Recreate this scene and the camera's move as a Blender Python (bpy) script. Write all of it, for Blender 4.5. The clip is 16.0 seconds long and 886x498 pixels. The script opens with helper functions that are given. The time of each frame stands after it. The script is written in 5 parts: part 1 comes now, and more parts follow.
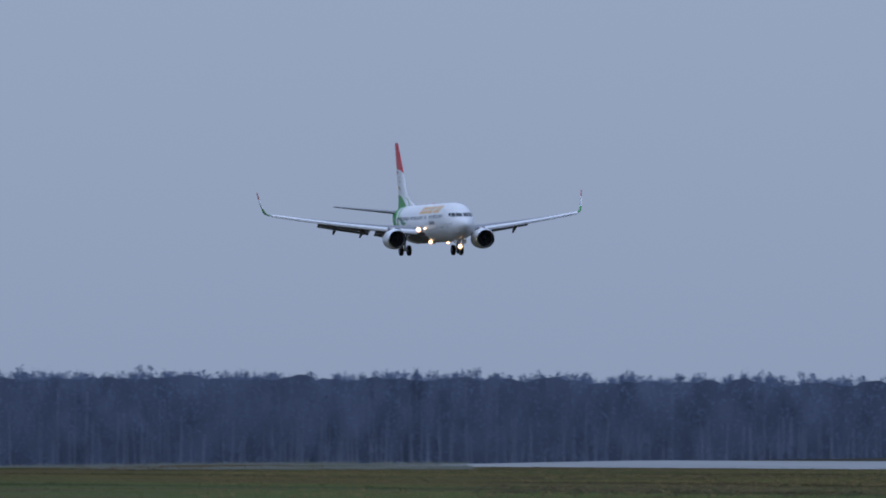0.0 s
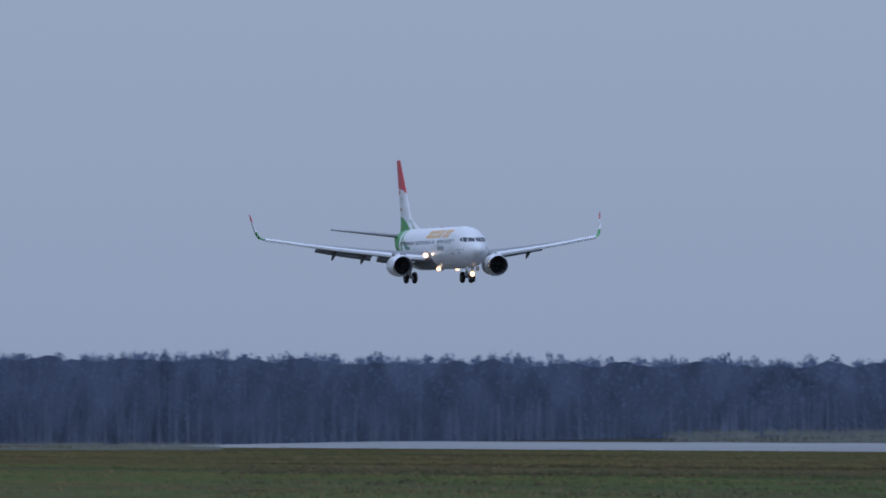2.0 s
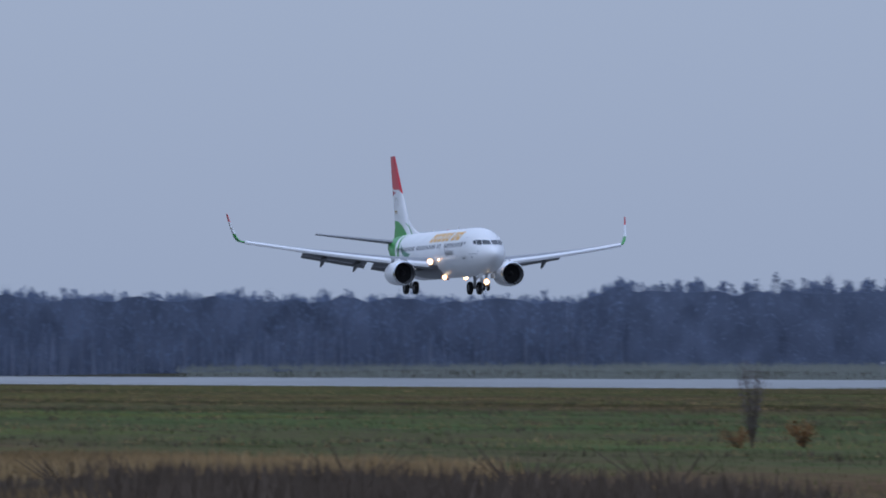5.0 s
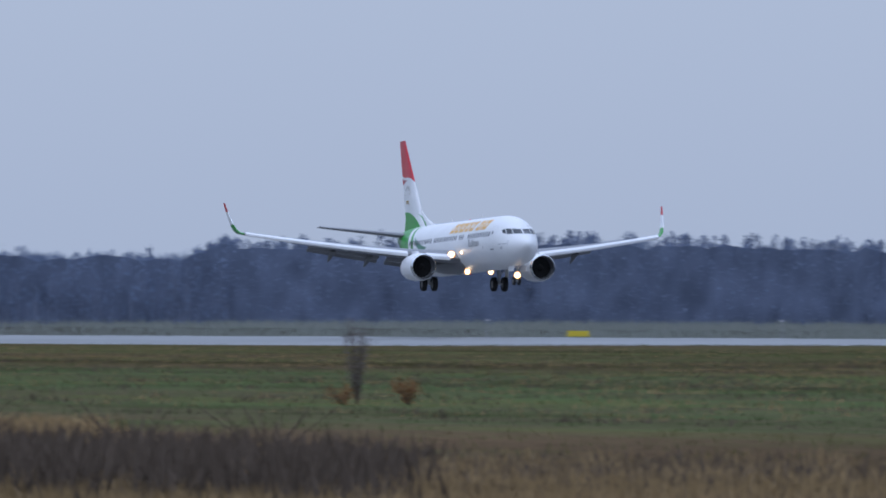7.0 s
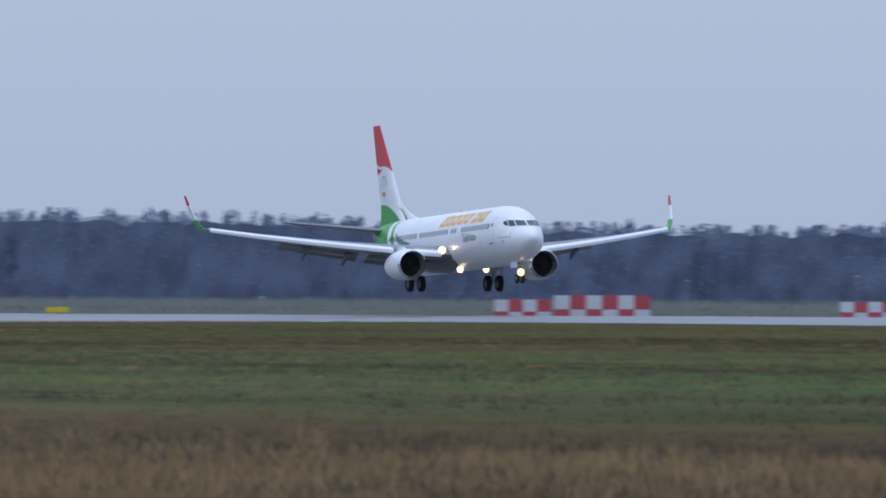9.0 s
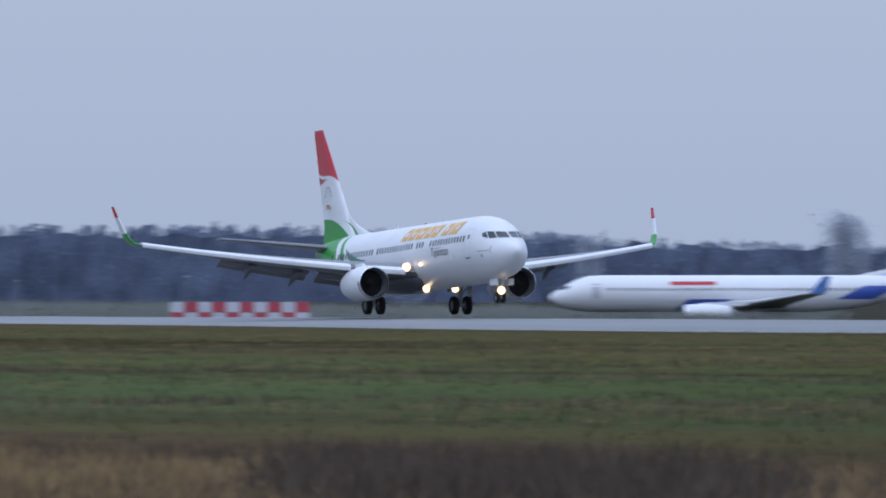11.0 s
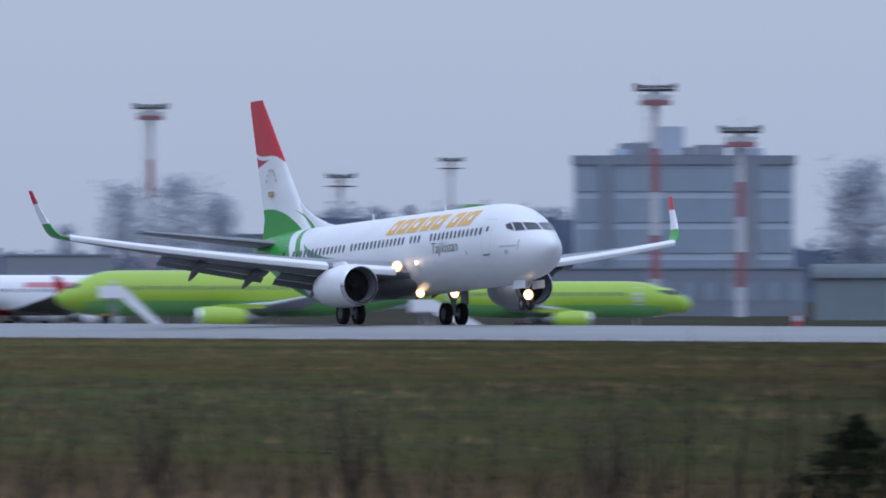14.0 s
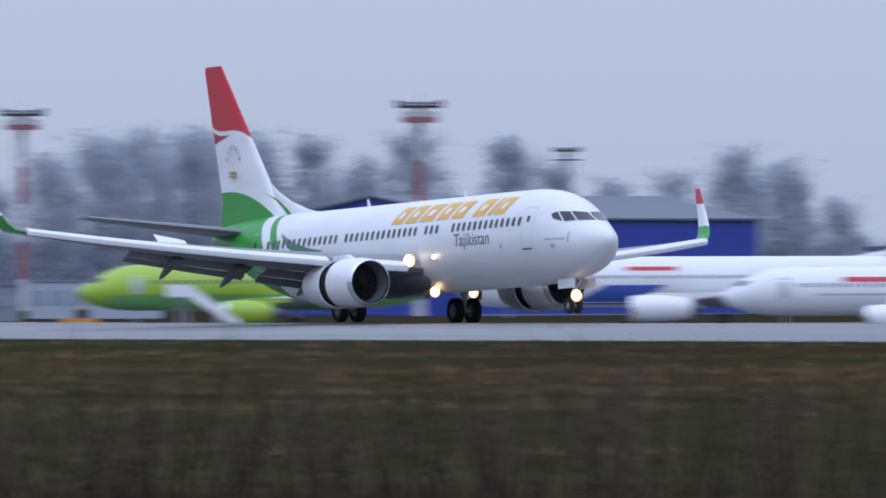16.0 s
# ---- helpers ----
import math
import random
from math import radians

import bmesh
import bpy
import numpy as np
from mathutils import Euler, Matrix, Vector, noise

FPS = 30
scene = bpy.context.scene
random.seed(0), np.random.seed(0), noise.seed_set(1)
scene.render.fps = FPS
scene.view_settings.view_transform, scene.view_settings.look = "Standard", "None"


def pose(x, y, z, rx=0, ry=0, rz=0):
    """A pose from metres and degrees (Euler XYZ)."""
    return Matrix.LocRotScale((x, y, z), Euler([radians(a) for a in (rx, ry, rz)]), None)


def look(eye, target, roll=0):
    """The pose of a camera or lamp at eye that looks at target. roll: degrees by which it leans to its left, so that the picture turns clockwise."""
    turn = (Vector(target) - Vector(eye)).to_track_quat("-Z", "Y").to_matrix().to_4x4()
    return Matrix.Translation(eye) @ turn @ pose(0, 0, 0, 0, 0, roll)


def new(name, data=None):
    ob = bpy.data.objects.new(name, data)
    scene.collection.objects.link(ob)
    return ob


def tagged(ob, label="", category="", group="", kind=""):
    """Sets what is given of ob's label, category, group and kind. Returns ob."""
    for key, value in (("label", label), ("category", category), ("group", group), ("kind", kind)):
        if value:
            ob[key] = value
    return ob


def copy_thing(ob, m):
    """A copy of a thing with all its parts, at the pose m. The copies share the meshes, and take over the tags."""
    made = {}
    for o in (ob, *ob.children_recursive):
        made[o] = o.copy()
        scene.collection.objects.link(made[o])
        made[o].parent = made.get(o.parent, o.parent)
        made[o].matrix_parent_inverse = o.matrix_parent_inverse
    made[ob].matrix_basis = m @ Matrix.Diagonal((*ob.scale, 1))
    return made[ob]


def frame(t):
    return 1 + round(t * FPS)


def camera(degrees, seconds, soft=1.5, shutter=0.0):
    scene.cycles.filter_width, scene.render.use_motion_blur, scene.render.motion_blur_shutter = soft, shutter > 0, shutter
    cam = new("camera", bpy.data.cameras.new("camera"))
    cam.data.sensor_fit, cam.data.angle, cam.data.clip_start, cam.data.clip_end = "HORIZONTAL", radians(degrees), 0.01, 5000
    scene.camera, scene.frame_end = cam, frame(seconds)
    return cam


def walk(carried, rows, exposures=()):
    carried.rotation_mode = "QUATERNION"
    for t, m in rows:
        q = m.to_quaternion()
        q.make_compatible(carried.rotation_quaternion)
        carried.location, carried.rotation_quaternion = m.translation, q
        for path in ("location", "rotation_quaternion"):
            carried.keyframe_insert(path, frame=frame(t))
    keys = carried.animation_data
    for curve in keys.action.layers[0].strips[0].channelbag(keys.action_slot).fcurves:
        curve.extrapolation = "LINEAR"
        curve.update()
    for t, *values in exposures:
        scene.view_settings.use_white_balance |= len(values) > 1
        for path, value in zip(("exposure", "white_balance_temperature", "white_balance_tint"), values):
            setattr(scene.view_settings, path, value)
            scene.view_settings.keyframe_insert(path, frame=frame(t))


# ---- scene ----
# A jet lands on a runway; the camera stands in a field beside it and pans with a long lens.
EYE_Z, LANE = 1.5, 329.9          # eye above the runway's crown; distance from the eye to the runway's middle line
cam = camera(3.1239, 16.0, 1.8, 0.7)
PAN = [(0, 10.907, 0.6926, 0), (0.5, 11.137, 0.6786, 0), (1, 11.349, 0.6616, 0), (1.5, 11.559, 0.6438, 0), (2, 11.795, 0.6250, 0),
       (2.5, 12.037, 0.6038, 0), (3, 12.278, 0.5728, 0), (3.5, 12.552, 0.5343, 0), (4, 12.868, 0.4907, 0), (6.5, 14.523, 0.2641, 0),
       (7, 14.903, 0.2435, 0), (7.5, 15.329, 0.2210, 0), (8, 15.782, 0.1995, 0), (8.5, 16.245, 0.1780, 0), (9, 16.739, 0.1592, 0),
       (9.5, 17.262, 0.1590, 0), (12, 20.501, 0.1589, 0), (12.5, 21.238, 0.1602, 0), (13, 22.010, 0.1563, 0), (13.5, 22.796, 0.1582, 0),
       (14, 23.621, 0.1638, 0.03), (14.5, 24.491, 0.1625, 0.08), (15, 25.423, 0.1600, 0.16), (15.5, 26.453, 0.1490, 0.18), (16, 27.612, 0.1410, 0.16)]
walk(cam, [(t, pose(0, 0, EYE_Z, 90 + up, lean, -az)) for t, az, up, lean in PAN],
     exposures=[(0, -.50, 6120, 10), (4, -.43, 6180, 10), (6.5, -.07, 6400, 10), (9.5, .03, 6480, 10), (12, -.03, 6450, 10.5), (14.5, .02, 6520, 11.5), (16, .14, 6620, 13)])

# ---- light: an overcast evening sky ----
world = bpy.data.worlds.new("overcast_sky")
scene.world = world
world.use_nodes = True
wt = world.node_tree
wbg = wt.nodes["Background"]
sky = wt.nodes.new("ShaderNodeTexSky")
sky.sky_type, sky.sun_disc = "NISHITA", False
sky.sun_elevation, sky.sun_rotation = radians(50), radians(200)
dim = wt.nodes.new("ShaderNodeMix")
dim.data_type = "RGBA"
dim.inputs[0].default_value = .985
dim.inputs[7].default_value = (.335, .412, .59, 1)
wt.links.new(sky.outputs[0], dim.inputs[6])
# an overcast sky is brightest overhead: 1 at the horizon, rising with the sine of the height
wtc, wsep = wt.nodes.new("ShaderNodeTexCoord"), wt.nodes.new("ShaderNodeSeparateXYZ")
wup, wgain, wmul = wt.nodes.new("ShaderNodeMath"), wt.nodes.new("ShaderNodeMath"), wt.nodes.new("ShaderNodeVectorMath")
wup.operation, wgain.operation, wmul.operation = "MAXIMUM", "MULTIPLY_ADD", "SCALE"
wgain.inputs[1].default_value, wgain.inputs[2].default_value = 2.0, 1.0
wt.links.new(wtc.outputs["Generated"], wsep.inputs[0])
wt.links.new(wsep.outputs[2], wup.inputs[0])
wup.inputs[1].default_value = 0.0
wt.links.new(wup.outputs[0], wgain.inputs[0])
wt.links.new(dim.outputs[2], wmul.inputs[0])
wt.links.new(wgain.outputs[0], wmul.inputs["Scale"])
wt.links.new(wmul.outputs[0], wbg.inputs[0])
wbg.inputs[1].default_value = 1.0
sun = new("sun", bpy.data.lights.new("sun", "SUN"))
sun.data.energy, sun.data.angle, sun.data.color = .35, radians(60), (.90, .97, 1)
sun.matrix_world = look((-42, -30, 90), (0, 0, 0))


# ---- materials ----
def nodes_of(name, rough=.6, metal=0.0):
    m = bpy.data.materials.new(name)
    m.use_nodes = True
    nt = m.node_tree
    b = nt.nodes["Principled BSDF"]
    b.inputs["Roughness"].default_value, b.inputs["Metallic"].default_value = rough, metal
    return m, nt, b


def noise_tex(nt, scale, detail=4, vector=None):
    n = nt.nodes.new("ShaderNodeTexNoise")
    n.inputs["Scale"].default_value, n.inputs["Detail"].default_value = scale, detail
    if vector:
        nt.links.new(vector, n.inputs["Vector"])
    return n.outputs[0]


def ramp_of(nt, fac, stops):
    r = nt.nodes.new("ShaderNodeValToRGB")
    e = r.color_ramp.elements
    while len(e) < len(stops):
        e.new(.5)
    for k, (p, c) in zip(e, stops):
        k.position, k.color = p, (*c, 1)
    nt.links.new(fac, r.inputs[0])
    return r.outputs[0]


def mixed(nt, fac, a, b, mode="MIX"):
    n = nt.nodes.new("ShaderNodeMix")
    n.data_type, n.blend_type = "RGBA", mode
    for sock, v in ((n.inputs[0], fac), (n.inputs[6], a), (n.inputs[7], b)):
        if isinstance(v, (int, float)):
            sock.default_value = v
        elif isinstance(v, tuple):
            sock.default_value = (*v, 1)
        else:
            nt.links.new(v, sock)
    return n.outputs[2]


def coords(nt, stretch=(1, 1, 1)):
    tc = nt.nodes.new("ShaderNodeTexCoord")
    mp = nt.nodes.new("ShaderNodeMapping")
    mp.inputs["Scale"].default_value = stretch
    nt.links.new(tc.outputs["Object"], mp.inputs[0])
    return mp.outputs[0]


def bumped(nt, b, height, strength, distance):
    n = nt.nodes.new("ShaderNodeBump")
    n.inputs["Strength"].default_value, n.inputs["Distance"].default_value = strength, distance
    nt.links.new(height, n.inputs["Height"])
    nt.links.new(n.outputs[0], b.inputs["Normal"])


def surface(name, color, rough=.6, metal=0.0, grain=3.0, depth=.12, bump=.0, stretch=(1, 1, 1)):
    """A surface with stains at two scales round one colour."""
    m, nt, b = nodes_of(name, rough, metal)
    if rough >= .9:
        b.inputs["Specular IOR Level"].default_value = .0
    v = coords(nt, stretch)
    big, fine = noise_tex(nt, grain * .15, 3, v), noise_tex(nt, grain, 5, v)
    lo, hi = tuple(c * (1 - depth) for c in color), tuple(min(1, c * (1 + depth)) for c in color)
    c = mixed(nt, .4, ramp_of(nt, big, [(.3, lo), (.7, hi)]), ramp_of(nt, fine, [(.3, lo), (.7, hi)]))
    nt.links.new(c, b.inputs["Base Color"])
    if bump:
        bumped(nt, b, fine, bump, .02)
    return m


def glow(name, color, strength):
    m, nt, b = nodes_of(name)
    b.inputs["Emission Color"].default_value, b.inputs["Emission Strength"].default_value = (*color, 1), strength
    b.inputs["Base Color"].default_value = (*color, 1)
    return m


def math_node(nt, op, a, b=0.0, c=0.0):
    n = nt.nodes.new("ShaderNodeMath")
    n.operation = op
    for sock, v in zip(n.inputs, (a, b, c)):
        if isinstance(v, (int, float)):
            sock.default_value = v
        else:
            nt.links.new(v, sock)
    return n.outputs[0]


WHITE, RED, GREEN = (.80, .80, .80), (.50, .015, .028), (.018, .27, .03)


def livery():
    """White paint; green sweeps at the tail; a red fin top with a white line below it."""
    m, nt, b = nodes_of("white_red_green_livery", .38)
    tc = nt.nodes.new("ShaderNodeTexCoord")
    sep = nt.nodes.new("ShaderNodeSeparateXYZ")
    nt.links.new(tc.outputs["Object"], sep.inputs[0])
    x, z = sep.outputs[0], sep.outputs[2]

    def oval(cx, cz, a, h):
        dx = math_node(nt, "DIVIDE", math_node(nt, "SUBTRACT", x, cx), a)
        dz = math_node(nt, "DIVIDE", math_node(nt, "SUBTRACT", z, cz), h)
        return math_node(nt, "SQRT", math_node(nt, "ADD", math_node(nt, "MULTIPLY", dx, dx), math_node(nt, "MULTIPLY", dz, dz)))

    def below(v, e):
        return math_node(nt, "LESS_THAN", v, e)

    def both(*vs):
        r = vs[0]
        for w in vs[1:]:
            r = math_node(nt, "MULTIPLY", r, w)
        return r

    def above(v, e):
        return math_node(nt, "GREATER_THAN", v, e)
    dirt = ramp_of(nt, noise_tex(nt, .7, 5, coords(nt, (.4, 1, 1.5))), [(.3, (.66, .66, .67)), (.7, (.74, .74, .745))])
    o = oval(-17.4, 1.3, 8.0, 5.5)
    c = mixed(nt, below(o, 1.0), dirt, GREEN)
    o2 = oval(-17.4, 1.3, 9.6, 5.85)
    c = mixed(nt, both(above(o, 1.09), below(o2, 1.0), above(z, 2.5)), c, GREEN)
    # a tapering green sweep forward along the cabin, and a thin streak below it
    v = math_node(nt, "DIVIDE", math_node(nt, "SUBTRACT", -4.4, x), 4.6)
    upper = math_node(nt, "MULTIPLY_ADD", math_node(nt, "POWER", math_node(nt, "MAXIMUM", v, 0.0), 1.6), .95, 3.62)
    thick = math_node(nt, "MULTIPLY", math_node(nt, "MULTIPLY", v, math_node(nt, "SUBTRACT", 1.0, v)), 1.9)
    under = math_node(nt, "SUBTRACT", upper, z)
    c = mixed(nt, both(above(v, 0), below(v, 1), above(under, 0), math_node(nt, "LESS_THAN", under, thick)), c, (.05, .20, .12))
    lower = oval(-6.2, 3.12, 3.4, .13)
    c = mixed(nt, below(lower, 1.0), c, (.04, .24, .10))
    # red fin top over a curving white line; a dark red wedge under it
    u = math_node(nt, "DIVIDE", math_node(nt, "ADD", x, 17.0), 1.9)
    cube = math_node(nt, "MULTIPLY", math_node(nt, "MULTIPLY", u, u), u)
    d = math_node(nt, "SUBTRACT", z, math_node(nt, "MULTIPLY_ADD", cube, -.3, 9.55))
    c = mixed(nt, both(above(d, 0), above(z, 8.3)), c, RED)
    wedge = math_node(nt, "SUBTRACT", z, math_node(nt, "MULTIPLY_ADD", x, .2, 12.7))
    c = mixed(nt, both(below(d, -.2), above(wedge, 0), above(z, 8.3), below(x, -16.6)), c, (.36, .02, .04))
    nt.links.new(c, b.inputs["Base Color"])
    b.inputs["Specular IOR Level"].default_value = .35
    return m


M_LIVERY = livery()
M_WHITE = surface("white_aircraft_paint", (.72, .72, .735), .3, grain=1.2, depth=.05)
M_GREYPAINT = surface("grey_aircraft_paint", (.42, .43, .45), .4, grain=1.5, depth=.10)
# Grey aircraft paint darkened to carry the shade under wings, tail and belly.
M_WINGSHADE = surface("shade_darkened_wing_grey", (.20, .205, .22), .5, grain=1.5, depth=.12)
M_GOLD = surface("dull_gold_paint", (.42, .30, .13), .5)
M_DARKPAINT = surface("dark_grey_aircraft_paint", (.13, .135, .15), .5, grain=1.5, depth=.15)
M_METAL = surface("polished_metal", (.72, .72, .74), .25, 1.0, 4, .08)
M_RUBBER = surface("tyre_rubber", (.012, .012, .013), .85, grain=6, depth=.3)
M_HUB = surface("wheel_hub_paint", (.10, .10, .11), .5)
# Near black, for the shade in the engines' recesses.
M_BLACK = surface("black_recess_shade", (.008, .008, .009), .7)
M_GLASS = surface("dark_window_glass", (.02, .024, .03), .08, grain=2, depth=.2)
M_CABIN = surface("cabin_window_glass", (.055, .06, .075), .15, grain=2, depth=.2)
M_ORANGE = surface("orange_paint", (.74, .38, .03), .35, grain=2, depth=.08)
M_INK = surface("dark_blue_grey_lettering", (.03, .035, .05), .4)
M_LINE = surface("grey_panel_line", (.42, .43, .46), .5)
M_RED = surface("red_paint", RED, .35, grain=2, depth=.08)
M_GREEN = surface("green_paint", GREEN, .35, grain=2, depth=.08)
M_LIME = surface("lime_green_paint", (.29, .44, .04), .3, grain=.8, depth=.06)
M_LEAF = surface("mid_green_paint", (.14, .37, .11), .3, grain=.8, depth=.06)
M_BLUEPAINT = surface("blue_paint", (.05, .10, .40), .35, grain=.8, depth=.08)
M_FINBLUE = surface("light_blue_paint", (.12, .24, .58), .35, grain=.8, depth=.1)
M_PINK = surface("faded_red_lettering_paint", (.55, .20, .22), .4, grain=.8, depth=.1)
M_LAMP = glow("lit_landing_lamp", (1, .88, .66), 5)
M_LAMP2 = glow("lit_taxi_lamp", (1, .80, .50), 5)
# Glow of the rings that imitate the lamps' halo.
M_HALO = glow("lamp_halo_glow", (1, .50, .20), 1.5)
M_DOT = surface("pale_grey_emblem_paint", (.56, .55, .53), .5)
M_STEEL = surface("galvanised_steel", (.33, .34, .36), .5, .3, 3, .15)
# Distance haze is put into both mast paints: greyer white, duller red.
M_MASTWHITE = surface("hazed_white_mast_paint", (.50, .50, .53), .6, grain=2, depth=.12)
M_MASTRED = surface("hazed_red_mast_paint", (.30, .12, .14), .6, grain=2, depth=.15)


def old_growth(nt, colour):
    """Older, browner growth on the stretch of field at the runway's near end, with ragged edges."""
    v = coords(nt)
    sep = nt.nodes.new("ShaderNodeSeparateXYZ")
    nt.links.new(v, sep.inputs[0])
    ragged = math_node(nt, "MULTIPLY_ADD", noise_tex(nt, .02, 4, v), 160.0, -80.0)
    # it ends along a slanting line across the field
    line = math_node(nt, "MULTIPLY_ADD", sep.outputs[0], -2.0, sep.outputs[1])
    k = math_node(nt, "DIVIDE", math_node(nt, "ADD", line, ragged), 120.0)
    return mixed(nt, ramp_of(nt, k, [(.0, (.85, .85, .85)), (1.0, (0, 0, 0))]), colour, (.030, .024, .013))


def strips(nt, colour):
    """Strips of brown-olive, green and brown growth that run along the runway, with ragged edges."""
    v = coords(nt, (1, .12, 1))
    sep = nt.nodes.new("ShaderNodeSeparateXYZ")
    nt.links.new(coords(nt), sep.inputs[0])
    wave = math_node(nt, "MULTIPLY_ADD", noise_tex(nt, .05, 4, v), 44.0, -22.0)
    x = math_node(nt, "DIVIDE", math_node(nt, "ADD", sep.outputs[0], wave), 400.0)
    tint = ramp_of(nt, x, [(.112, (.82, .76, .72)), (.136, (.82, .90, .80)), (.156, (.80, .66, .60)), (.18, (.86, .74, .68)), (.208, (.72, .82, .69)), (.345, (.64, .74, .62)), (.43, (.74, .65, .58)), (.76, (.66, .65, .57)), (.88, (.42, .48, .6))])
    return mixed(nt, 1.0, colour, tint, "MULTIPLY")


def ground_mat():
    m, nt, b = nodes_of("autumn_field", .95)
    b.inputs["Specular IOR Level"].default_value = .0
    v = coords(nt, (1, .22, 1))
    v1 = coords(nt)
    patch, streak, fine = noise_tex(nt, .035, 4, v), noise_tex(nt, .22, 5, v), noise_tex(nt, 2.2, 6, v1)
    grass = ramp_of(nt, fine, [(.3, (.076, .090, .044)), (.7, (.15, .162, .084))])
    dry = ramp_of(nt, fine, [(.3, (.070, .056, .036)), (.7, (.18, .14, .09))])
    sep = nt.nodes.new("ShaderNodeSeparateXYZ")
    nt.links.new(v1, sep.inputs[0])
    k = math_node(nt, "ADD", math_node(nt, "MULTIPLY", patch, .6), math_node(nt, "MULTIPLY", streak, .5))
    # browner ground on the strip that lies farthest from the runway
    rough_zone = ramp_of(nt, math_node(nt, "MULTIPLY_ADD", sep.outputs[0], .005, 0), [(.25, (.14, .14, .14)), (.5, (0, 0, 0))])
    k = math_node(nt, "ADD", k, rough_zone)
    verge = ramp_of(nt, math_node(nt, "MULTIPLY_ADD", sep.outputs[0], .02, -5.0), [(.3, (0, 0, 0)), (.8, (.10, .10, .10))])
    k = math_node(nt, "ADD", k, verge)
    band = ramp_of(nt, noise_tex(nt, .055, 5, coords(nt, (1, .07, 1))), [(.36, (.62, .56, .52)), (.48, (1.0, 1.0, 1.0)), (.64, (1.15, 1.0, .8))])
    grass = mixed(nt, 1.0, grass, band, "MULTIPLY")
    c = mixed(nt, ramp_of(nt, k, [(.50, (0, 0, 0)), (.66, (1, 1, 1))]), grass, dry)
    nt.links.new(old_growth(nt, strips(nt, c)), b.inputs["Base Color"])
    bumped(nt, b, fine, .7, .15)
    return m


M_GROUND = ground_mat()


def tuft_mat():
    m, nt, b = nodes_of("short_green_grass", .95)
    b.inputs["Specular IOR Level"].default_value = .0
    c = ramp_of(nt, noise_tex(nt, .09, 5, coords(nt, (1, .4, 1))), [(.32, (.075, .10, .042)), (.5, (.142, .172, .080)), (.68, (.165, .142, .075))])
    band = noise_tex(nt, .055, 5, coords(nt, (1, .07, 1)))
    c = mixed(nt, ramp_of(nt, band, [(.36, (0, 0, 0)), (.5, (.0, .0, .0)), (.62, (.9, .9, .9))]), c, (.21, .19, .09))
    c = mixed(nt, ramp_of(nt, band, [(.36, (.75, .75, .75)), (.46, (0, 0, 0))]), c, (.054, .043, .026))
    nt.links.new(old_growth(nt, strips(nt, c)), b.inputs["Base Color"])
    return m


M_TUFT = tuft_mat()
M_RUNWAY = surface("damp_worn_runway", (.145, .145, .142), .5, grain=.5, depth=.32, bump=.2, stretch=(1, .12, 1))
M_APRON = surface("dark_apron_concrete", (.14, .14, .15), .8, grain=.3, depth=.2, bump=.2)


def foliage(name, color, grain):
    """Thin leaves and twigs, which pass on half of the light that falls on them."""
    m = surface(name, color, .95, grain=grain, depth=.2)
    nt = m.node_tree
    b = next(n for n in nt.nodes if n.type == "BSDF_PRINCIPLED")
    out = next(n for n in nt.nodes if n.type == "OUTPUT_MATERIAL")
    thin, mix = nt.nodes.new("ShaderNodeBsdfTranslucent"), nt.nodes.new("ShaderNodeMixShader")
    nt.links.new(b.inputs["Base Color"].links[0].from_socket, thin.inputs["Color"])
    mix.inputs[0].default_value = .5
    nt.links.new(b.outputs[0], mix.inputs[1])
    nt.links.new(thin.outputs[0], mix.inputs[2])
    nt.links.new(mix.outputs[0], out.inputs["Surface"])
    return m


# Distance haze is mixed into the needle, twig and wood colours: paler, bluer.
M_NEEDLE = foliage("hazed_conifer_needles", (.19, .228, .315), .2)
M_BARE = foliage("hazed_grey_twigs", (.44, .47, .53), .2)
M_WOODS = foliage("hazed_leafless_woods", (.175, .215, .305), .08)
M_SCRUB = foliage("pale_rank_grass", (.25, .26, .23), .1)
M_BARK = surface("grey_bark", (.17, .175, .20), .9, grain=3, depth=.3)
# Colour of the added wood sheet, with haze mixed in.
M_WOODSHEET = surface("hazed_wood_sheet", (.117, .140, .202), .95, grain=.9, depth=.16, stretch=(1, 1, .12))
# The edge trunks have the same blue haze tone in their colour.
M_PALEBARK = surface("hazed_pale_bark", (.20, .225, .30), .9, grain=1, depth=.2)
M_SPRUCE = surface("young_spruce_needles", (.018, .023, .012), .95, grain=3, depth=.3)
M_TAN = surface("dry_tan_grass", (.27, .185, .095), .95, grain=.3, depth=.55)
M_BROWN = surface("dead_brown_weeds", (.100, .076, .058), .95, grain=.3, depth=.3)
M_STALK = surface("dark_dead_stalks", (.030, .025, .020), .95, grain=2, depth=.3)
M_TWIG = surface("brown_grey_twigs", (.15, .125, .125), .95, grain=2, depth=.25)
M_RUST = surface("rusty_orange_shrub_leaves", (.24, .12, .055), .95, grain=1, depth=.3)


# ---- building helpers ----
def part(name, bm, material, parent=None, label="", smooth=True):
    """Links a bmesh as one mesh object under a thing or a part."""
    me = bpy.data.meshes.new(name)
    bmesh.ops.recalc_face_normals(bm, faces=bm.faces)
    bm.to_mesh(me)
    bm.free()
    for p in me.polygons:
        p.use_smooth = smooth
    if smooth:
        me.set_sharp_from_angle(angle=radians(38))
    me.materials.append(material)
    ob = new(name, me)
    ob.parent = parent
    if label:
        ob["label"] = label
    return ob


